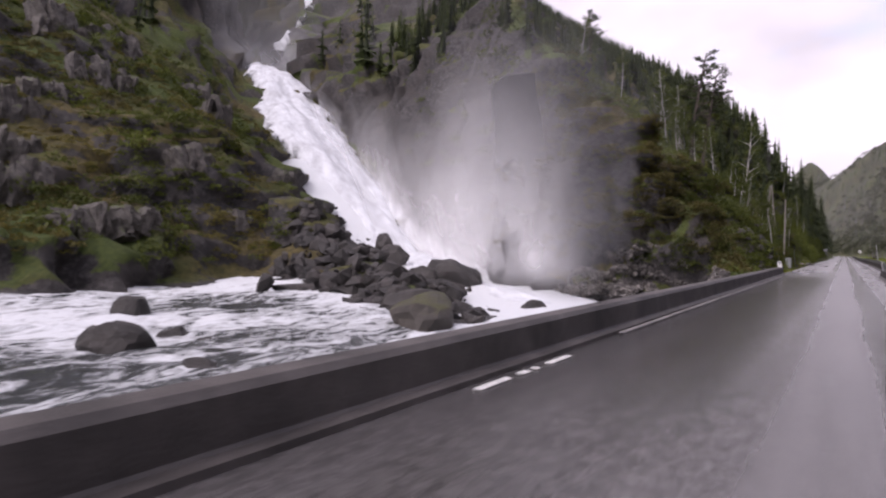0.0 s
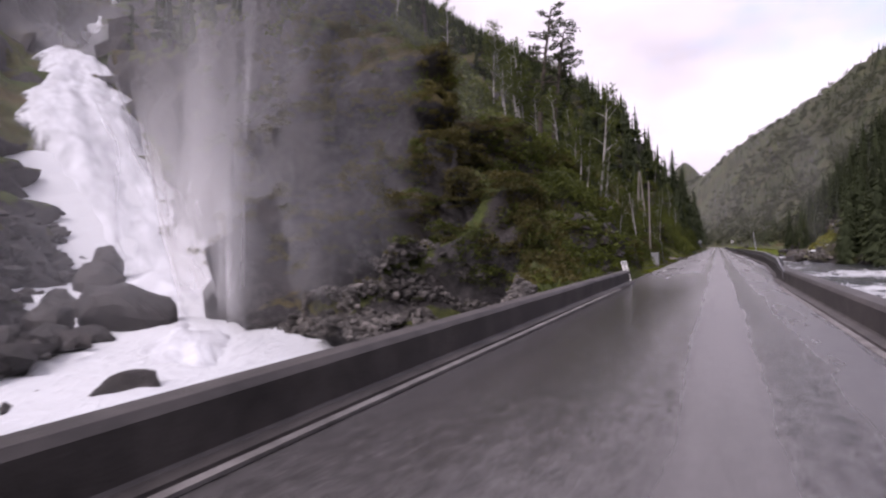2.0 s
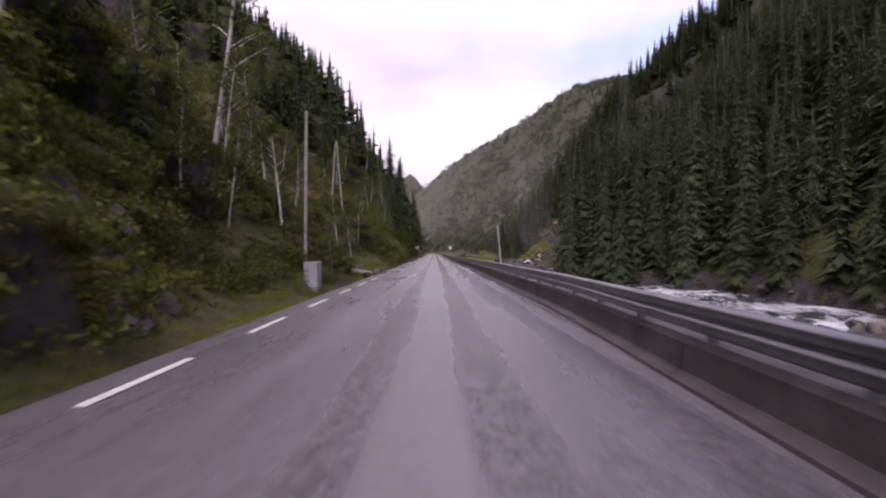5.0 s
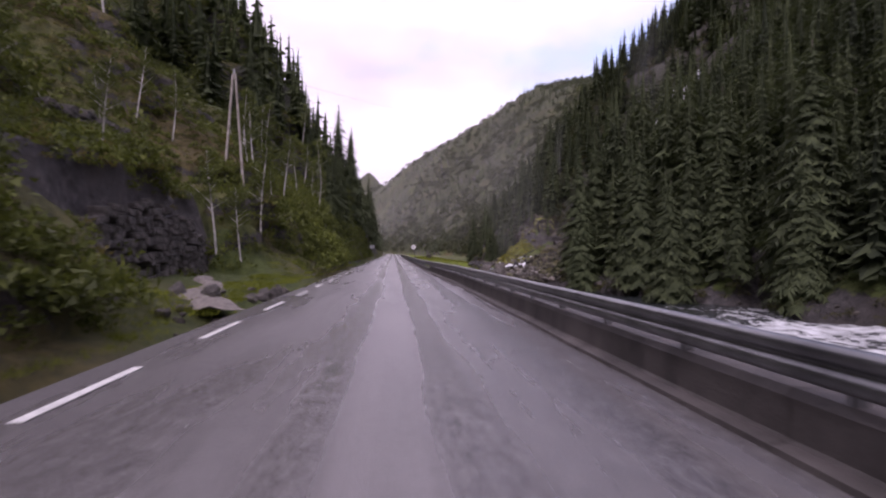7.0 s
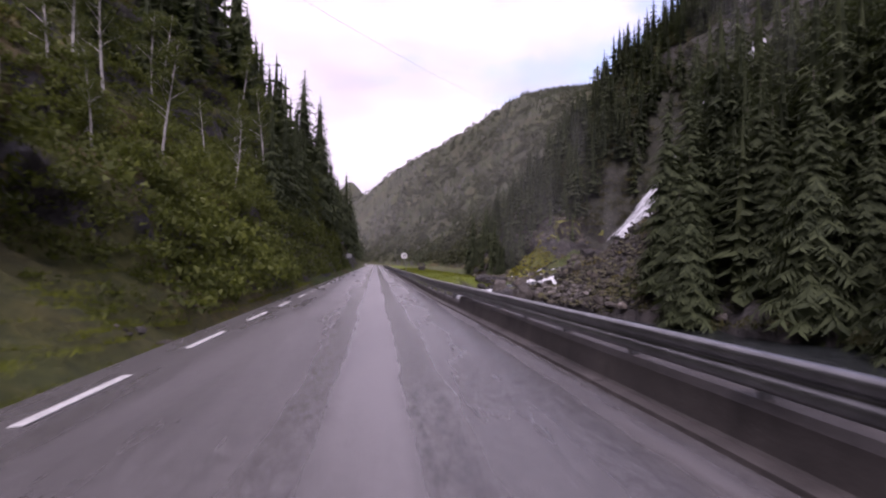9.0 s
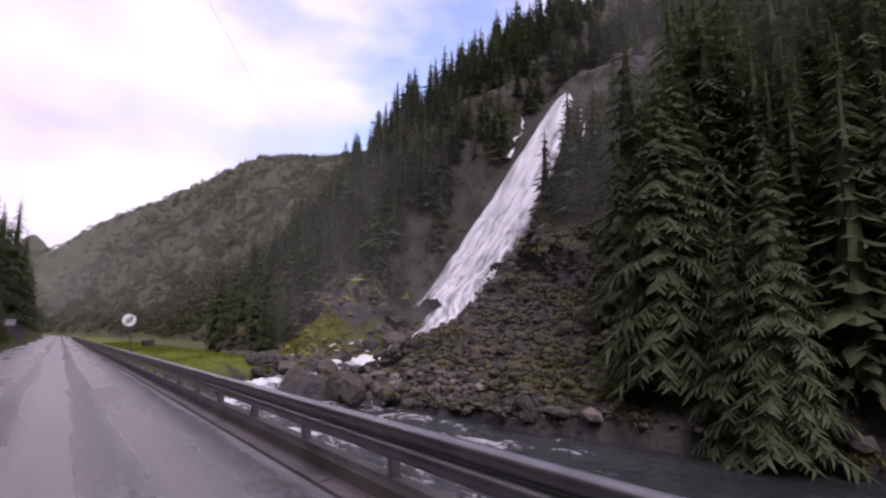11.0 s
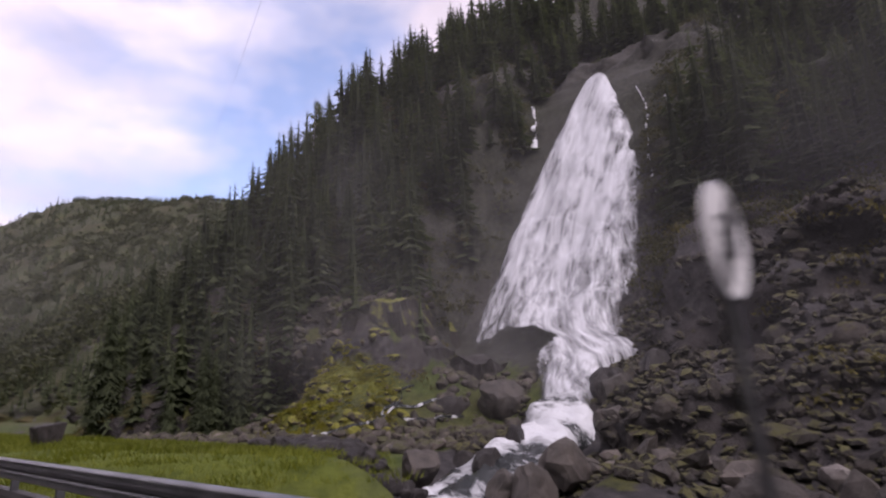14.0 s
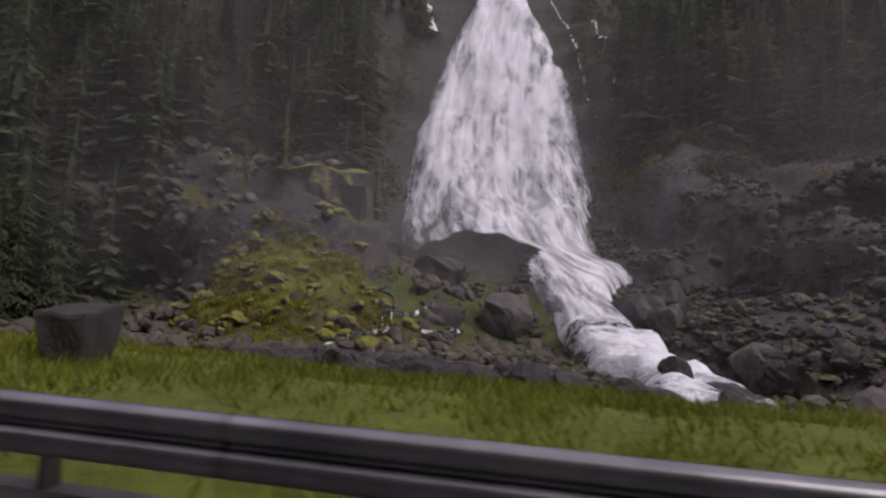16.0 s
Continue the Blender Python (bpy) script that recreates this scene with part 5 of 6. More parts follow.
for k, (x, y, w, h) in enumerate(((-65.4, 27.7, 7.0, 6.5), (-64.0, 39.9, 4.6, 7.0), (-69.7, 40.4, 4.0, 4.5), (-53.0, 16.4, 5.5, 7.0), (-57.0, 17.5, 5.0, 5.0), (-45.2, 17.6, 5.0, 3.4), (-45.6, 21.0, 3.2, 2.4),
                                     (-46.4, 31.3, 2.8, 2.6), (-51.0, 28.7, 4.0, 4.0), (-63.9, 21.6, 4.4, 4.0), (-75.7, 33.3, 6.0, 6.0), (-74.8, 26.7, 5.5, 5.0), (-61.7, 18.6, 5.0, 5.0), (-54.0, 41.5, 3.2, 4.4))):
    crag(x, y, w, h, 11 + k, "grey jointed crag standing out of the mossy bank")


# ---- dry stone walls ----
def stone_wall(name, x, y0, y1, base, tall, seed, label):
    """A dry stone wall in rough courses, each stone a piece of its own."""
    wall = empty(name, (x, y0, base), label, "stone wall")
    r = random.Random(seed)
    shapes = []
    for k in range(6):
        bm = bm_box(-1, 1, -1, 1, -1, 1, 0.22)
        for v in bm.verts:
            v.co *= 1 + 0.16 * noise.noise(v.co * 1.3 + Vector((k * 9.1, 2.0, seed)))
        me = bpy.data.meshes.new("stone")
        bm.to_mesh(me)
        bm.free()
        me.materials.append(M_SCREE)
        shapes.append(me)
    z = 0.0
    while z < tall:
        h = r.uniform(0.20, 0.34)
        y = r.uniform(-0.2, 0.1)
        while y < y1 - y0:
            w = r.uniform(0.3, 0.7)
            if r.random() > 0.1 and z < tall * (0.65 + 0.35 * math.sin(math.pi * min(1, max(0, y / (y1 - y0))))) - 0.1:
                st = new("stone", shapes[r.randrange(6)])
                st.parent = wall
                st.location = (-0.10 * z + r.uniform(-0.06, 0.06), y + w / 2, z + h / 2 + 0.12 * math.sin(1.7 * y + seed) + r.uniform(-0.05, 0.05))
                st.scale = (0.34, w * r.uniform(0.42, 0.52), h * r.uniform(0.42, 0.56))
                st.rotation_euler = (r.uniform(-0.14, 0.14), r.uniform(-0.1, 0.1), r.uniform(-0.2, 0.2))
            y += w
        z += h
    return wall


stone_wall("retaining_wall", -8.95, 87.0, 97.6, 0.2, 2.9, 5, "grey dry stone retaining wall in the overgrown slope")
stone_wall("retaining_wall", -12.9, 91.5, 101.6, 5.2, 2.1, 6, "low grey dry stone wall higher on the slope")
PB = "boulders beside the path"
boulder(-5.7, 86.0, 0.1, 0.55, 0.5, ROCKS_PALE, "pale grey boulder on the grass beside the path", PB)
boulder(-4.95, 86.4, 0.08, 0.68, 0.42, ROCKS_PALE, "pale grey boulder on the grass beside the path", PB)
for k in range(9):
    boulder(-4.15 + 0.03 * k + rr.uniform(-0.1, 0.1), 87.2 + 0.45 * k, -0.1, rr.uniform(0.3, 0.5), rr.uniform(0.2, 0.34), ROCKS_PALE, "grey stone in the low row along the verge", "row of stones along the verge")
EB = "boulders in the eastern stream"
for x, y, z, w, h in ((13.8, 144.6, -2.0, 2.7, 1.3), (18.2, 123.9, -2.2, 1.2, 0.8), (13.4, 142.0, -1.8, 1.5, 1.3), (12.6, 149.4, -2.0, 2.1, 1.4), (15.0, 149.6, -1.3, 1.7, 1.1), (13.1, 143.2, -1.8, 1.5, 1.0), (13.0, 150.3, -1.7, 1.6, 1.1), (13.9, 154.4, -1.3, 1.8, 1.0), (12.4, 147.4, -1.9, 1.3, 0.9), (20.0, 150.6, -0.6, 2.0, 1.3), (24.5, 152.4, 0.1, 2.6, 1.8), (25.0, 158.9, 0.3, 2.4, 1.7)):
    boulder(x, y, z, w, h, ROCKS_GREY, "grey-brown boulder beside the white stream", EB)
for x, y, z, w, h in ((18.0, 153.4, -0.85, 1.1, 0.9), (15.3, 152.7, -1.6, 1.35, 1.15), (16.0, 154.3, -1.2, 0.8, 0.5), (12.4, 152.6, -2.0, 1.0, 0.6)):
    boulder(x, y, z, w, h, ROCKS_DARK, "rounded brown boulder parting the white stream", EB)
rock_block(26.2, 29.4, 160.9, 164.8, -1.0, 3.1, 3, M_ROCK, "blocky dark wet rock ledge at the foot of the fall")
rock_block(25.4, 28.6, 164.4, 167.0, -1.0, 4.2, 4, M_ROCK, "blocky dark wet rock ledge beside the fall")
rock_block(24.2, 27.6, 165.2, 170.4, -0.5, 7.2, 5, M_MOSSTOP, "tall dark rock outcrop with a mossy top beside the fall")
for x, y, z, w, h in ((25.2, 159.6, -0.2, 2.2, 1.5), (24.0, 161.6, -0.1, 2.2, 1.3), (26.3, 153.4, 0.2, 3.0, 2.2), (27.8, 151.6, 0.8, 2.6, 2.0)):
    boulder(x, y, z, w, h, ROCKS_DARK, "blocky dark rock at the foot of the fall", EB)


boulder(30.5, 169.3, 2.6, 6.0, 4.8, ROCKS_MOSSTOP, "tall dark rock with a mossy top beside the fall", EB)
boulder(33.5, 171.5, 5.0, 5.0, 4.5, ROCKS_MOSSTOP, "tall dark rock with a mossy top beside the fall", EB)


rubble("moss_cushions", 260, (16, 26, 160, 173), lambda x, y: ((x - 20.9) / 3.6) ** 2 + ((y - 166.4) / 4.4) ** 2 < 1 + 0.5 * fbm(x, y, 0, 2.5, 2, 86), M_MOSSY, (0.14, 0.36), 21, "yellow-green moss cushions over dark stones", 0.25, 2)
mos = pick(2600, 16.5, 25.5, 160, 173, lambda x, y, z, s: ((x - 21.0) / 3.7) ** 2 + ((y - 166.6) / 4.8) ** 2 < 0.8 + 0.9 * fbm(x, y, 0, 2.5, 3, 87), 88)
mos[:, 2] += 0.2
scatter("moss_carpet", TUFT, mos, 0.12 + 0.16 * rng.random(len(mos)), M_MOSSLEAF, "bright yellow-green moss and grass over the stony bank", "moss", squash=0.5)
rubble("stream_bank_stones", 900, (10, 17, 153, 165), lambda x, y: np.abs(x - np.interp(y, [153, 157, 164], [12.0, 13.0, 15.6])) < 1.15, M_ROCK, (0.14, 0.48), 22, "dark round stones heaped between the grass and the stream", 0.45, 2)

TB = "boulders on the talus"
tal = np.random.default_rng(17)
tx, ty = 13 + 24 * tal.random(420), 129 + 27 * tal.random(420)
tok = talus_zone(tx, ty) & (np.abs(ty - fall_axis_y(tx)) > 2.6)
for bx, by in zip(tx[tok][:170], ty[tok][:170]):
    q = surface(bx, by)[0][0]
    size = 0.45 + 0.85 * tal.random() ** 2.5
    boulder(q[0], q[1], q[2] - 0.15, size, size * 0.62, ROCKS_TALUS, "angular grey-brown boulder lying on the talus slope", TB)


def block_stone():
    bm = bm_box(-1.55, 1.55, -0.9, 0.9, -0.5, 0.95, 0.08, 2)
    bmesh.ops.subdivide_edges(bm, edges=bm.edges[:], cuts=2, use_grid_fill=True)
    for v in bm.verts:
        taper = 0.62 + 0.38 * min(1.0, max(0.0, (v.co.z + 0.5) / 1.3))
        v.co.x *= taper
        v.co.y *= taper
        v.co += Vector((1, 1, 0.5)) * 0.10 * noise.noise(v.co * 1.4)
        if v.co.z > 0.8:
            v.co.z += 0.06 * v.co.x
    ob = part("block_stone", bm, M_ROCK)
    ob.matrix_world = pose(5.7, 162.5, 0.36, 0, 0, 12) @ Matrix.Diagonal((0.27, 0.32, 0.6, 1))
    tagged(ob, "flat-topped dark grey stone block standing on the grass", "boulder")


block_stone()


# ---- single trees ----
def limb(bm, pts, r0, r1, sides=6):
    n = len(pts) - 1
    for k in range(n):
        f0, f1 = k / n, (k + 1) / n
        bm_tube(pts[k], pts[k + 1], r0 + (r1 - r0) * f0, r0 + (r1 - r0) * f1, sides, bm, caps=(k == n - 1))


def leafy(V_list, material, name, parent):
    base, VV, FF = 0, [], []
    for V, F in V_list:
        VV.append(V)
        FF.append(F + base)
        base += len(V)
    me = mesh_from(name, np.concatenate(VV), np.concatenate(FF), material, smooth=False)
    ob = new(name, me)
    ob.parent = parent
    return ob


def pine(x, y, tall, seed, lean=0.0, label="tall old pine with bare trunk and flat tufted crown"):
    r = random.Random(seed)
    x, y, z = (float(v) for v in surface(x, y)[0][0] - np.array((0, 0, 0.3)))
    tree = empty("pine_tree", (x, y, z), label, "tree", "pines on the crest")
    bm = bmesh.new()
    pts = [Vector((lean * tall * f * f + 0.25 * math.sin(3 * f + seed), 0.2 * math.sin(2.3 * f + seed), tall * f)) for f in (0, 0.25, 0.5, 0.75, 1.0)]
    limb(bm, pts, 0.02 * tall, 0.006 * tall, 7)
    tufts = []
    for k in range(22):
        f = 0.42 + 0.58 * (k + r.random()) / 22
        a = r.random() * 6.28
        i = min(3, int(f * 4))
        root = pts[i].lerp(pts[i + 1], f * 4 - i)
        ln = tall * (0.25 - 0.17 * (f - 0.42) / 0.58) * r.uniform(0.6, 1.2)
        tip = root + Vector((math.cos(a) * ln, math.sin(a) * ln, ln * r.uniform(0.1, 0.45)))
        mid = root.lerp(tip, 0.5) + Vector((0, 0, -0.06 * ln))
        limb(bm, [root, mid, tip], 0.006 * tall, 0.002 * tall, 5)
        for q in (0.55, 0.8, 1.0):
            p = root.lerp(tip, q)
            V, F = clump_arrays(34, 0.046 * tall * r.uniform(0.6, 1.1), 0.011 * tall, seed * 100 + k * 3 + int(q * 9), 0.5, True)
            tufts.append((V + np.array(p[:]), F))
    part("trunk", bm, M_BARK, tree)
    leafy(tufts, M_PINE, "crown", tree)


def birch(x, y, tall, seed, dense=1.0, label="slender birch with pale trunk and thin foliage"):
    r = random.Random(seed)
    x, y, z = (float(v) for v in surface(x, y)[0][0] - np.array((0, 0, 0.2)))
    tree = empty("birch_tree", (x, y, z), label, "tree", "birches on the slope")
    bm = bmesh.new()
    pts = [Vector((0.06 * tall * math.sin(2 * f + seed), 0.05 * tall * math.sin(1.7 * f + 2 * seed), tall * f)) for f in (0, 0.25, 0.5, 0.75, 1.0)]
    limb(bm, pts, 0.012 * tall, 0.003 * tall, 6)
    tufts = []
    for k in range(14):
        f = 0.35 + 0.62 * (k + r.random()) / 14
        a = r.random() * 6.28
        i = min(3, int(f * 4))
        root = pts[i].lerp(pts[i + 1], f * 4 - i)
        ln = tall * 0.24 * (1.15 - f) * r.uniform(0.7, 1.2)
        tip = root + Vector((math.cos(a) * ln, math.sin(a) * ln, ln * r.uniform(0.5, 1.0)))
        limb(bm, [root, root.lerp(tip, 0.5) + Vector((0, 0, 0.04 * ln)), tip], 0.004 * tall, 0.0012 * tall, 4)
        for q in (0.5, 0.8, 1.0):
            p = root.lerp(tip, q)
            V, F = clump_arrays(int(30 * dense), 0.07 * tall * r.uniform(0.6, 1.2), 0.014 * tall, seed * 77 + k * 3 + int(q * 9), 0.8, True)
            tufts.append((V + np.array(p[:]), F))
    part("trunk", bm, M_BIRCHBARK, tree)
    leafy(tufts, M_BIRCH, "crown", tree)


for k, (x, y, h, lean) in enumerate(((-16.6, 75.5, 14.5, 0.08), (-14.6, 74.6, 13.6, 0.10), (-31.5, 80.0, 12.5, 0.0), (-30.2, 82.0, 9.0, 0.0))):
    pine(x, y, h, 11 + k, lean)
for k, (x, y, h) in enumerate(((-10.8, 75.6, 12.0), (-15.8, 66.5, 8.5), (-17.8, 67.5, 8.5), (-15.0, 64.0, 6.5), (-14.3, 64.8, 7.0), (-16.8, 65.2, 7.0), (-26.7, 66.5, 7.5), (-22.5, 66.0, 6.0), (-12.3, 64.0, 6.0), (-21.5, 115.0, 9.0), (-14.0, 58.0, 4.5), (-9.5, 60.0, 4.5), (-10.5, 75.0, 5.5), (-8.5, 82.0, 4.5), (-13.0, 88.0, 6.0), (-9.0, 99.0, 5.0), (-11.5, 116.0, 6.0), (43.0, 198.0, 8.5))):
    birch(x, y, h, 31 + k, 0.7 if k in (0, 1, 2) else 1.2)


bush = np.random.default_rng(44)
for k in range(46):
    y = 56 + 84 * (k + bush.random()) / 46
    x = -6.5 - 9.0 * bush.random() - (2.5 if 82 < y < 99 else 0)
    birch(x, y, 2.6 + 3.2 * bush.random(), 300 + k, 1.5, "young leafy birch standing among the roadside scrub")


# near spruces, each one a thing
def spruce_thing(x, y, tall, k, label, group):
    x, y, z = (float(v) for v in surface(x, y)[0][0] - np.array((0, 0, 0.3)))
    tree = empty("spruce_tree", (x, y, z), label, "tree", group)
    fine = 0 < x < 26.5 and 78 < y < 135
    me = (NEAR_ME if fine else PLAIN_ME)[k % 4]
    crown = new("crown", me)
    crown.parent = tree
    crown.scale = (tall, tall, tall)
    crown.rotation_euler = (0, 0, rr.random() * 6.28)
    trunk = new("trunk", TRUNK_ME)
    trunk.parent = tree
    trunk.scale = (tall, tall, tall)


SPRUCE_NEAR = [spruce_arrays(1.0, 46, 17, 70 + k, 0.04, 12) for k in range(4)]
NEAR_ME = [mesh_from("spruce_crown", V, F, M_SPRUCE, smooth=False) for V, F in SPRUCE_NEAR]
PLAIN_ME = [mesh_from("spruce_crown", *spruce_arrays(1.0, 32, 15, 90 + k, 0.06, 6), M_SPRUCE, smooth=False) for k in range(4)]
_bm = bmesh.new()
bm_tube((0, 0, -0.05), (0, 0, 0.97), 0.014, 0.002, 7, _bm)
TRUNK_ME = bpy.data.meshes.new("spruce_trunk")
_bm.to_mesh(TRUNK_ME)
_bm.free()
TRUNK_ME.materials.append(M_BARK)
near_rows = pick(260, 18.5, 34, 62, 131, lambda x, y, z, s: (z > -1.4), 71)
for k, p in enumerate(near_rows[:90]):
    spruce_thing(p[0], p[1], 6.0 + 6.5 * rr.random(), k, "dark green spruce with drooping branches above the river", "spruces on the far bank")
near_rows = pick(160, 18.5, 36, 174, 204, lambda x, y, z, s: (z > -1.4), 72)
for k, p in enumerate(near_rows[:36]):
    spruce_thing(p[0], p[1], 5.0 + 5.5 * rr.random(), k, "dark green spruce on the slope beside the fall", "spruces beside the fall")
for k, (x, y, h) in enumerate(((-6.9, 129.0, 7.0), (-6.6, 134.0, 8.5), (-6.8, 139.0, 8.5), (-7.2, 145.0, 9.0), (-7.4, 151.0, 9.0), (-9.8, 140.0, 9.0), (-11.0, 146.0, 10.0), (-9.0, 152.0, 9.0), (-12.0, 158.0, 10.5), (-9.5, 165.0, 9.5), (-11.5, 172.0, 10.0), (-10.0, 181.0, 9.5), (-24.0, 100.0, 9.0), (-27.0, 104.0, 10.0), (-22.0, 122.0, 10.0), (-19.0, 128.0, 9.5), (-16.0, 133.0, 9.0), (-30.0, 96.0, 10.0), (-11.5, 66.0, 5.0), (-12.8, 69.0, 5.5), (-16.5, 69.5, 5.0), (-8.8, 66.0, 4.5), (43.5, 196.5, 9.0), (28.8, 190.5, 8.0))):
    spruce_thing(x, y, h, k, "dark spruce on the steep slope above the road", "spruces above the road")


wall_of_trees = random.Random(91)
for k in range(34):
    y = 158 + 150 * (k + 0.6 * wall_of_trees.random()) / 34
    x = -7.0 - 2.6 * wall_of_trees.random()
    spruce_thing(x, y, 11.0 + 4.5 * wall_of_trees.random() + 0.02 * (y - 158), k, "tall dark spruce close beside the road", "spruces above the road")


# ---- road furniture ----
def slab_text(text, size, depth, material, parent, m, name="numeral"):
    cu = bpy.data.curves.new(name, "FONT")
    cu.body = text
    cu.size = size
    cu.extrude = depth
    cu.align_x, cu.align_y = "CENTER", "CENTER"
    tmp = bpy.data.objects.new("tmp_text", cu)
    scene.collection.objects.link(tmp)
    dg = bpy.context.evaluated_depsgraph_get()
    me = bpy.data.meshes.new_from_object(tmp.evaluated_get(dg))
    bpy.data.objects.remove(tmp)
    me.materials.clear()
    me.materials.append(material)
    ob = new(name, me)
    ob.parent = parent
    ob.matrix_local = m
    return ob


def speed_sign():
    s = empty("speed_limit_sign", (2.79, 141.56, -0.3), "round white end-of-limit sign with 50 struck through on a steel post", "road sign")
    s.rotation_euler = (0, radians(-8), radians(-2))
    part("post", bm_tube((0, 0.03, -0.3), (0, 0.03, 2.52), 0.03, 0.03, 12), M_STEEL, s, "galvanised steel post")
    bm = bmesh.new()
    bmesh.ops.create_cone(bm, cap_ends=True, segments=48, radius1=0.27, radius2=0.27, depth=0.012, matrix=pose(0, -0.012, 2.27, 90))
    disc = part("sign_disc", bm, M_WHITE, s, "round white sign face")
    bm = bmesh.new()
    for a in range(48):
        c0, c1 = 2 * math.pi * a / 48, 2 * math.pi * (a + 1) / 48
        vs = [bm.verts.new((r * math.cos(c), -0.021, 2.27 + r * math.sin(c))) for c, r in ((c0, 0.257), (c1, 0.257), (c1, 0.268), (c0, 0.268))]
        bm.faces.new(vs)
    part("rim", bm, M_GREYBOX, disc)
    slab_text("50", 0.29, 0.001, M_DARKGREY, disc, pose(0, -0.0215, 2.27, 90))
    for k in range(-2, 3):
        b = part("stripe", bm_box(-0.245, 0.245, -0.0012, 0.0012, -0.006, 0.006), M_BLACK, disc)
        d = 0.034 * k
        b.matrix_local = Matrix.Translation((d * 0.707, -0.0255, 2.27 - d * 0.707)) @ pose(0, 0, 0, 0, -48, 0) @ Matrix.Diagonal((1 - 0.06 * abs(k), 1, 1, 1))


speed_sign()


def marker_post(x, y, label):
    s = empty("marker_post", (x, y, -0.15), label, "marker post", "marker posts at the bridge end")
    s.rotation_euler = (radians(-3), radians(-11), 0)
    for dx in (-0.065, 0.065):
        part("slat", bm_box(dx - 0.05, dx + 0.05, -0.015, 0.015, 0, 1.02, 0.012, 2), M_WHITE, s)
        part("reflector", bm_box(dx - 0.03, dx + 0.03, -0.02, -0.0155, 0.86, 1.0, 0.002), M_GREYBOX, s)
    part("back_plate", bm_box(-0.06, 0.06, 0.012, 0.05, 0.0, 0.98, 0.01), M_BLACK, s)


marker_post(-3.4, 42.7, "pair of white marker slats at the end of the parapet")


def info_sign():
    s = empty("road_sign", (-4.3, 187.0, 0), "small pale rectangular road sign on a post beside the road", "road sign")
    part("post", bm_tube((0, 0, -0.4), (0, 0, 2.6), 0.035, 0.035, 10), M_STEEL, s)
    part("plate", bm_box(-0.45, 0.45, -0.05, -0.035, 2.1, 2.75, 0.03, 2), M_GREYBOX, s, "pale rectangular sign plate")


info_sign()


def cabinet():
    s = empty("utility_cabinet", (-5.15, 72.6, -0.25), "grey metal utility cabinet on stones beside the road", "cabinet")
    part("plinth", bm_box(-0.3, 0.3, -0.5, 0.5, -0.3, 0.12, 0.015), M_CONC_PALE, s)
    part("body", bm_box(-0.28, 0.28, -0.46, 0.46, 0.12, 1.12, 0.02, 2), M_GREYBOX, s)
    part("roof", bm_box(-0.31, 0.31, -0.49, 0.49, 1.12, 1.17, 0.015, 2), M_GREYBOX, s)
    part("door", bm_box(0.28, 0.295, -0.42, 0.42, 0.6, 1.08, 0.005), M_GREYBOX, s)
    part("door", bm_box(0.28, 0.295, -0.42, 0.42, 0.16, 0.57, 0.005), M_GREYBOX, s)


cabinet()


def thin_pole(x, y, z, tall, lean, label, mt):
    s = empty("pole", (x, y, z), label, "pole")
    s.rotation_euler = (0, radians(lean), 0)
    part("shaft", bm_tube((0, 0, -0.5), (0, 0, tall), 0.035 + 0.008 * max(0.0, tall - 2), 0.03 + 0.006 * max(0.0, tall - 2), 10), mt, s)
    part("cap", bm_tube((0, 0, tall), (0, 0, tall + 0.04), 0.03 + 0.006 * max(0.0, tall - 2), 0.02, 10), mt, s)


thin_pole(-4.55, 74.1, -0.3, 2.1, -4, "thin grey steel snow pole in the verge", M_STEEL)
thin_pole(-5.6, 73.2, 0.0, 7.4, 1, "weathered wooden utility pole beside the cabinet", M_POLEWOOD)
braced = empty("pole", (2.86, 72.5, -0.4), "grey steel pole with a brace behind the guard rail", "pole")
braced.rotation_euler = (0, radians(-4), 0)
part("shaft", bm_tube((0, 0, -0.3), (0, 0, 2.75), 0.033, 0.03, 10), M_GREYBOX, braced)
part("clamp", bm_tube((0, 0, 1.92), (0, 0, 2.0), 0.05, 0.05, 10), M_STEEL, braced)
part("brace", bm_tube((0.03, 0.02, 1.95), (0.12, 1.25, -0.2), 0.028, 0.028, 8), M_GREYBOX, braced)


def power_pole():
    x, y = -10.0, 107.1
    z = float(height(x, y))
    s = empty("power_pole", (x, y, z), "wooden A-frame power pole on the slope above the road", "power pole")
    topz = 12.5 - z
    part("leg", bm_tube((-0.62, 0, -1.2), (-0.07, 0, topz), 0.085, 0.07, 10), M_POLEWOOD, s)
    part("leg", bm_tube((0.62, 0, -1.2), (0.07, 0, topz), 0.085, 0.07, 10), M_POLEWOOD, s)
    part("insulator", bm_tube((0, 0, topz - 0.05), (0, 0, topz + 0.3), 0.07, 0.05, 8), M_GREYBOX, s)


power_pole()


def cable(a, b, sag, r=0.02):
    """One sagging cable as a single skin."""
    a, b = Vector(a), Vector(b)
    n, sides = 30, 5
    V = []
    for k in range(n + 1):
        f = k / n
        p = a.lerp(b, f) + Vector((0, 0, -4 * sag * f * (1 - f)))
        for q in range(sides):
            c = 2 * math.pi * q / sides
            V.append((p.x + r * math.cos(c) * 0.8, p.y - r * math.cos(c) * 0.6, p.z + r * math.sin(c)))
    F = [(k * sides + q, k * sides + (q + 1) % sides, (k + 1) * sides + (q + 1) % sides, (k + 1) * sides + q) for k in range(n) for q in range(sides)]
    ob = new("power_cable", mesh_from("power_cable", V, F, M_CABLE))
    tagged(ob, "thin dark power cable spanning the valley", "cable", "power cables")


cable((-10.1, 108, 13.3), (72, 300, 62), 6.0, 0.008)



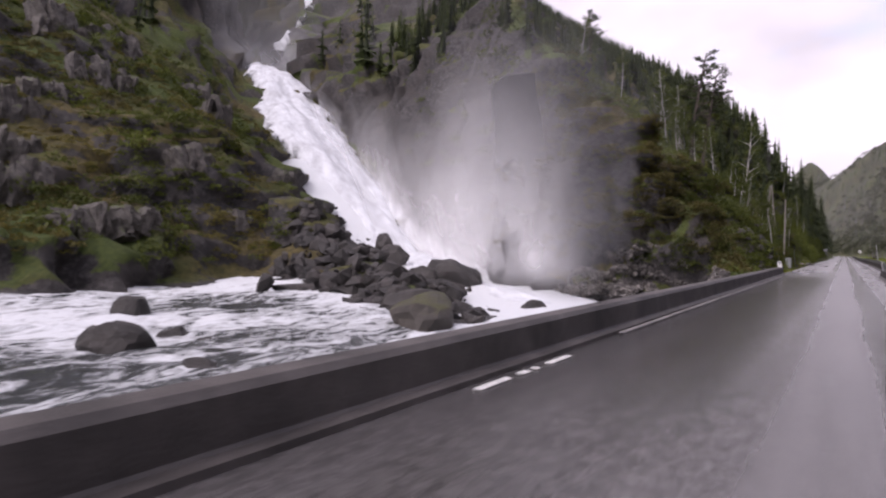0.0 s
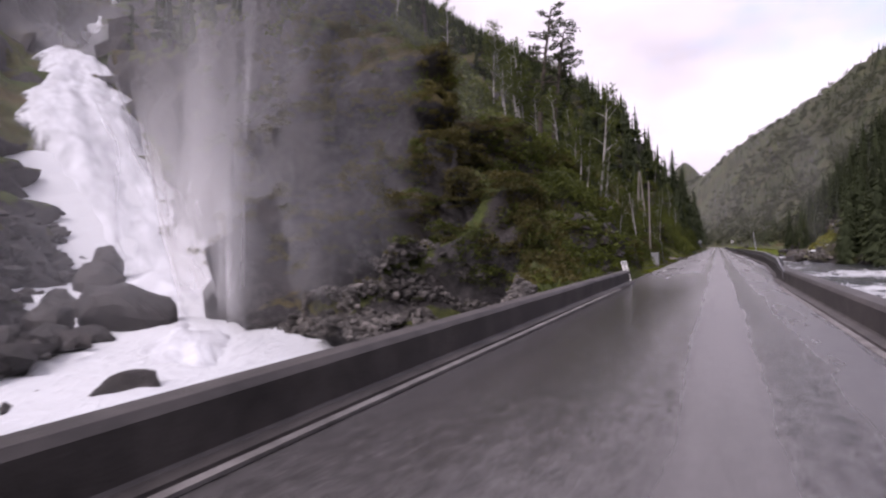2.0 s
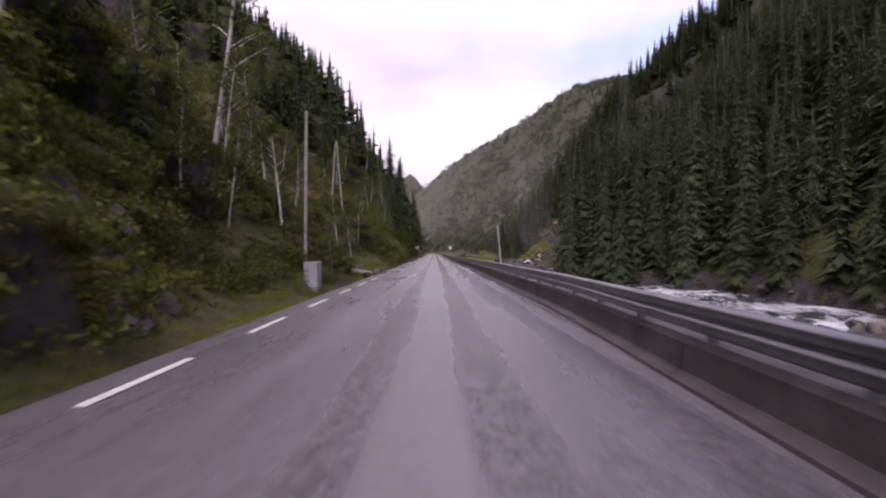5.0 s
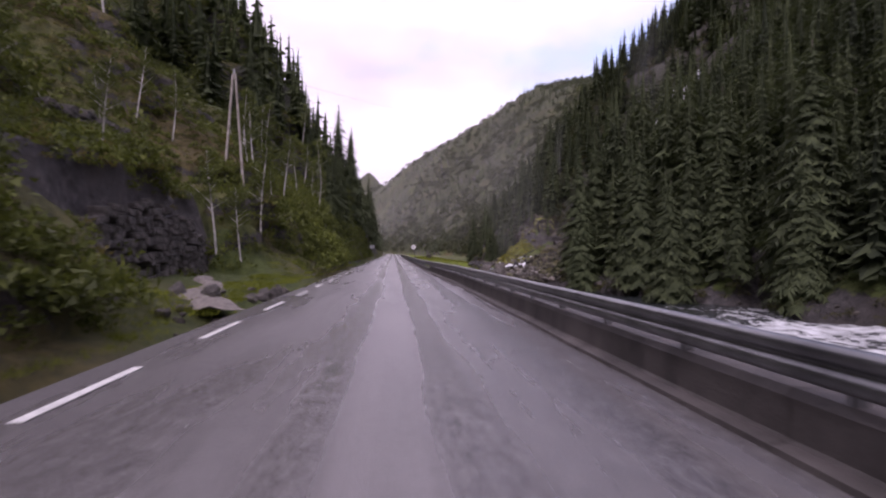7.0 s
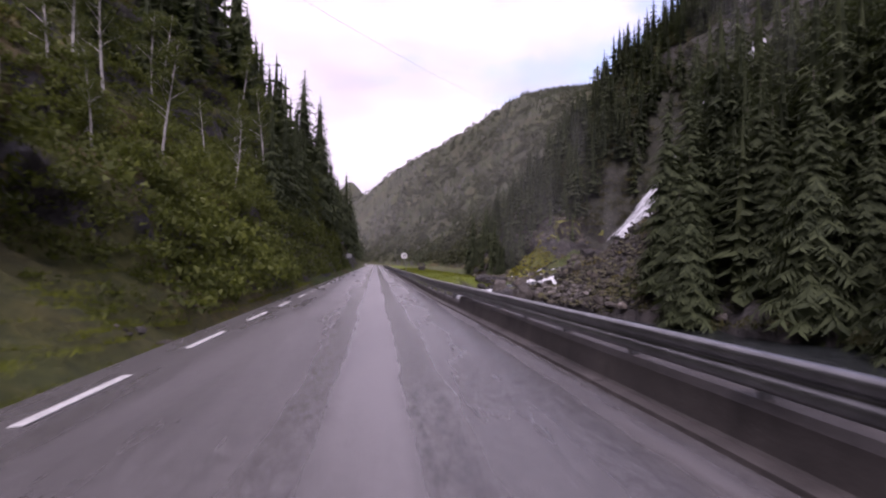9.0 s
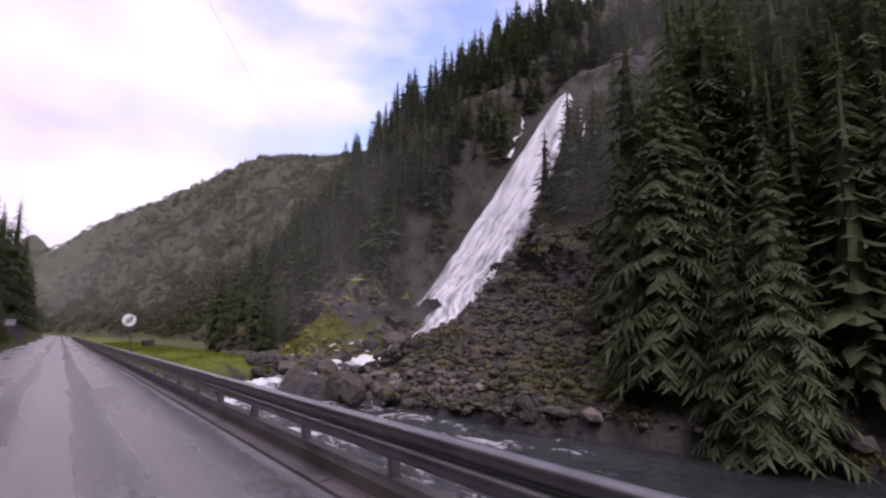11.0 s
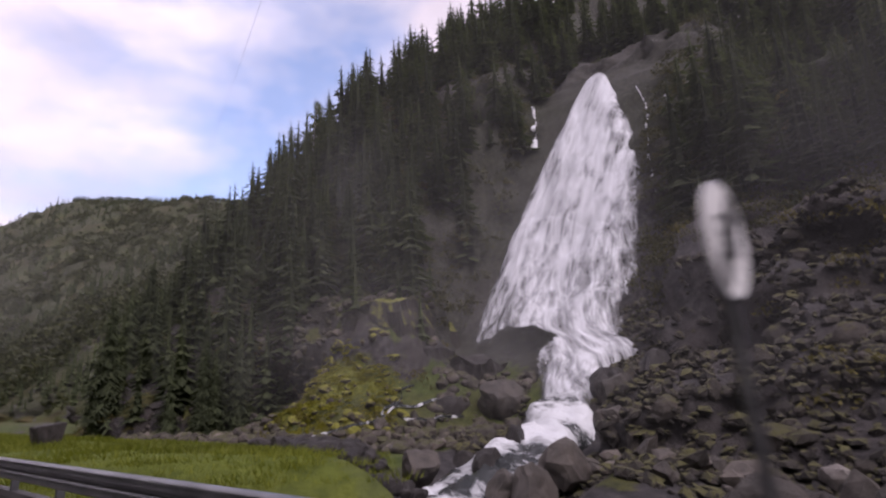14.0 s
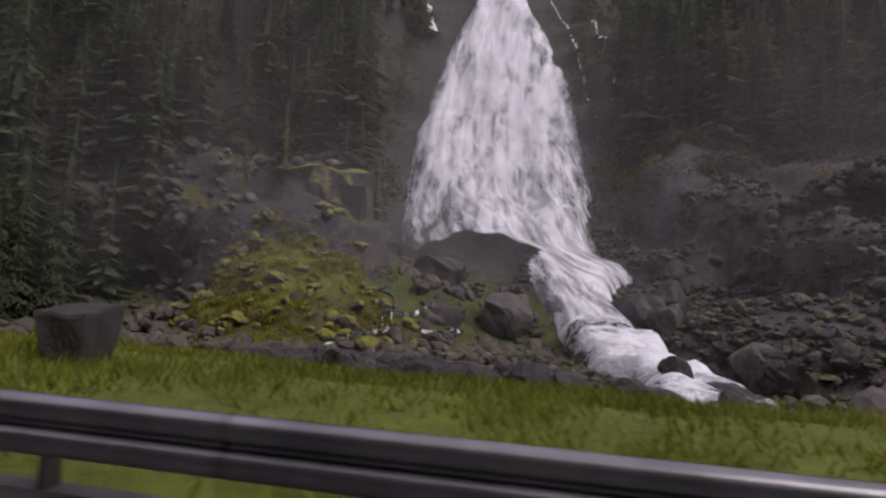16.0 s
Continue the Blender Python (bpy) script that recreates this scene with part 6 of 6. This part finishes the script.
# ---- spray, and pale sheets that imitate haze ----
def spray_haze_mat():
    m, N, L, b = mat("drifting_spray_and_haze", 1.0)
    b.inputs["Base Color"].default_value = (0.9, 0.9, 0.92, 1)
    b.inputs["Specular IOR Level"].default_value = 0.0
    at = N.new("ShaderNodeAttribute")
    at.attribute_name = "thick"
    n = noise_tex(N, L, 0.16, 6, 0.6, dist=0.8)
    a = math_node(N, L, "MULTIPLY", at.outputs["Fac"], ramp(N, L, n, [(0.3, grey(0.5)), (0.65, grey(1.0))]))
    L.new(a, b.inputs["Alpha"])
    return m


M_SPRAY_HAZE = spray_haze_mat()


def veil(name, a, b, low, high, thick, seed, label, lean=0.0, fade=1.7, low_way=None):
    """A billowing, see-through sheet between two plan points, for spray and for haze, thinning to nothing at its rims.
    """
    n, m = 40, 26
    f, g = np.meshgrid(np.linspace(0, 1, n), np.linspace(0, 1, m), indexing="ij")
    a, b = np.array(a, float), np.array(b, float)
    d = (b - a) / np.linalg.norm(b - a)
    X = a[0] + (b[0] - a[0]) * f
    Y = a[1] + (b[1] - a[1]) * f
    foot = low[0] + (low[1] - low[0]) * f if low_way is None else np.interp(f, np.linspace(0, 1, len(low_way)), low_way)
    Z = foot + g * (high[0] + (high[1] - high[0]) * f)
    w = 1.1 * fbm(X, Y, Z, 16, 2, seed) + lean * g
    X, Y = X - d[1] * w, Y + d[0] * w
    rim = np.sin(np.pi * f) ** fade * np.clip((1 - g), 0, 1) ** 1.3 * sstep(0.0, 0.12, g)
    T = thick * rim * (0.85 + 0.3 * fbm(X, Y, Z, 9, 2, seed + 5))
    me = mesh_from(name, np.stack([X, Y, Z], -1).reshape(-1, 3), grid_faces(n, m), M_SPRAY_HAZE)
    attr(me, "thick", "FLOAT", np.clip(T, 0, 0.9))
    ob = new(name, me)
    ob.visible_shadow = False
    return tagged(ob, label, "spray", kind="stuff")


def on_cascade(s, u):
    return (LAT0[0] + s * LATD[0] + u * 0.484, LAT0[1] + s * LATD[1] + u * 0.875)


for k, (s0, s1, u0, u1, h0, h1, th) in enumerate(((1, 50, 1.0, 7.0, 16, 7, 0.75), (3, 62, 2.5, 8.5, 22, 8, 0.8), (5, 78, 4.0, 10.0, 26, 9, 0.8), (2, 58, 6.5, 12.0, 24, 11, 0.55), (20, 112, 2.0, 8.0, 7, 6, 0.75), (30, 120, 6.0, 10.5, 8, 7, 0.7))):
    veil("spray_haze_veil", on_cascade(s0, u0), on_cascade(s1, u1), (0, 0), (h0, h1), th, 200 + 9 * k, "white spray drifting off the cascade", lean=2.0, fade=1.1, low_way=[float(cascade_z(q)) for q in np.linspace(s0, s1, 9)])
for s0, u0, s1, u1, hi, th, seed in ((-4, 0.5, 17, 6.5, 17, 0.5, 271), (-2, 1.5, 26, 9.5, 23, 0.65, 281), (1, 3.0, 36, 6.5, 26, 0.5, 291)):
    veil("spray_haze_veil", on_cascade(s0, u0), on_cascade(s1, u1), (-1.8, 0.0), (hi * 0.8, hi), th, seed, "white spray drifting off the foot of the cascade", fade=1.6)
# Two added sheets brighten the dark cascade head and hillside with pale haze.
veil("spray_haze_veil", on_cascade(136, -14), on_cascade(128, 44), (46, 40), (46, 40), 0.5, 321, "pale added sheet of spray and haze over the head of the cascade", fade=0.8)
veil("spray_haze_veil", on_cascade(92, 10), on_cascade(84, 58), (26, 22), (44, 36), 0.34, 331, "pale added sheet of haze over the hillside beside the cascade", fade=0.9)
veil("spray_haze_veil", (-14.0, 20.0), (-11.5, 60.0), (-2.0, 2.0), (24, 22), 0.3, 261, "grey spray drifting before the ravine wall", lean=3.0, fade=1.1)
veil("spray_haze_veil", (-21.0, 26.0), (-19.0, 62.0), (-2.0, 4.0), (30, 28), 0.36, 266, "grey spray drifting before the ravine wall", lean=3.0, fade=1.1)
veil("spray_haze_veil", (27, 152.0), (33, 172.0), (1.5, 2.5), (11, 13), 0.26, 301, "thin spray in front of the fall")
veil("spray_haze_veil", (36, 152.0), (41, 174.0), (7, 8.5), (14, 16), 0.35, 311, "thin spray in front of the fall")


veil("spray_haze_veil", (22, 158.0), (27, 186.0), (1.0, 2.0), (14, 18), 0.12, 321, "thin spray drifting off the fall over the wooded slope")
veil("spray_haze_veil", (30, 170.0), (38, 205.0), (5, 8), (24, 22), 0.36, 331, "thin spray drifting off the fall over the wooded slope")
# Two added sheets: pale haze laid before the cliff to lift its darks.
veil("spray_haze_veil", (17, 128.0), (20, 205.0), (-1.5, -0.5), (46, 46), 0.15, 333, "broad pale sheet added as haze before the wooded cliff")
veil("spray_haze_veil", (25, 118.0), (34, 152.0), (3, 8), (40, 34), 0.18, 337, "broad pale sheet added as haze before the wooded cliff")
# Added sheets at five depths that stand in for the valley's air haze.
for k, (yy, th) in enumerate(((250, 0.02), (320, 0.025), (410, 0.035), (540, 0.05), (760, 0.09))):
    bx = -float(bend(yy))
    veil("valley_haze", (bx - 140, yy), (bx + 200, yy + 40), (-2, -2), (140 + 0.1 * yy, 140 + 0.1 * yy), th * 0.85, 340 + 7 * k, "thin pale sheet standing in for haze across the valley")


# ---- grass on the flat ----
def blades(count, size, seed):
    r = np.random.default_rng(seed)
    a = r.random(count) * 6.283
    rad = size * np.sqrt(r.random(count))
    bx, by = rad * np.cos(a), rad * np.sin(a)
    h = 0.06 + 0.12 * r.random(count)
    d = r.random(count) * 6.283
    w = 0.012
    lx, ly = 0.08 * np.cos(d * 1.7), 0.08 * np.sin(d * 1.7)
    z0 = np.zeros(count)
    V = np.stack([np.stack([bx - w * np.cos(d), by - w * np.sin(d), z0], 1), np.stack([bx + w * np.cos(d), by + w * np.sin(d), z0], 1), np.stack([bx + lx, by + ly, h], 1)], 1).reshape(-1, 3)
    return V, np.arange(3 * count).reshape(-1, 3)


BLADES = [blades(60, 0.5, k) for k in range(6)]
lawn_p = pick(2200, 3.0, 15, 138, 190, lambda x, y, z, s: (zone_of(x, y, z, s)[2] > 0.4), 51)
lawn_p[:, 2] += 0.24
scatter("meadow_grass", BLADES, lawn_p, 0.8 + 0.6 * rng.random(len(lawn_p)), M_GRASSBLADE, "bright green meadow grass behind the guard rail", "grass")
verge_p = pick(1500, -6.2, -3.75, 46, 130, lambda x, y, z, s: (z < 1.2), 52)
verge_p[:, 2] += 0.26
scatter("verge_grass", BLADES, verge_p, 0.45 + 0.4 * rng.random(len(verge_p)), M_GRASSBLADE, "green verge grass along the road", "grass")
verge_e = pick(700, 2.75, 4.2, 104, 190, lambda x, y, z, s: (z < 1.2), 53)
verge_e[:, 2] += 0.26
scatter("rail_grass", BLADES, verge_e, 0.4 + 0.3 * rng.random(len(verge_e)), M_GRASSBLADE, "grass under the guard rail", "grass")


# ---- dirt path beside the road ----
def dirt_path():
    tt = np.linspace(0, 1, 34)
    cx = np.interp(tt, [0, 0.35, 0.7, 1], [-3.8, -5.4, -6.0, -7.6])
    cy = np.interp(tt, [0, 0.35, 0.7, 1], [84.0, 86.6, 89.6, 94.0])
    v = np.linspace(-1, 1, 7)
    w = np.interp(tt, [0, 0.3, 1], [0.8, 0.5, 0.35])
    X = cx[:, None] + v * w[:, None] * 0.93 + 0.3 * fbm(cx, cy, 0, 1.2, 2, 66)[:, None]
    Y = cy[:, None] + v * w[:, None] * 0.36
    dp = np.clip(-X - 4.6, 0, None)
    Z = 0.18 + 0.07 * dp - 0.16 * v ** 4 - 0.2 * sstep(-4.4, -3.8, X)
    me = mesh_from("dirt_path", np.stack([X, Y, Z], -1).reshape(-1, 3), grid_faces(*X.shape), M_DIRT)
    tagged(new("dirt_path", me), "pale gravel path climbing from the road", "path", kind="structure")


dirt_path()
rubble("verge_stones", 500, (-5.2, -3.7, 44, 130), lambda x, y: fbm(x, y, 0, 5, 2, 67) > 0.0, M_ROCK_PALE, (0.04, 0.16), 15, "loose stones along the road verge", 0.6)
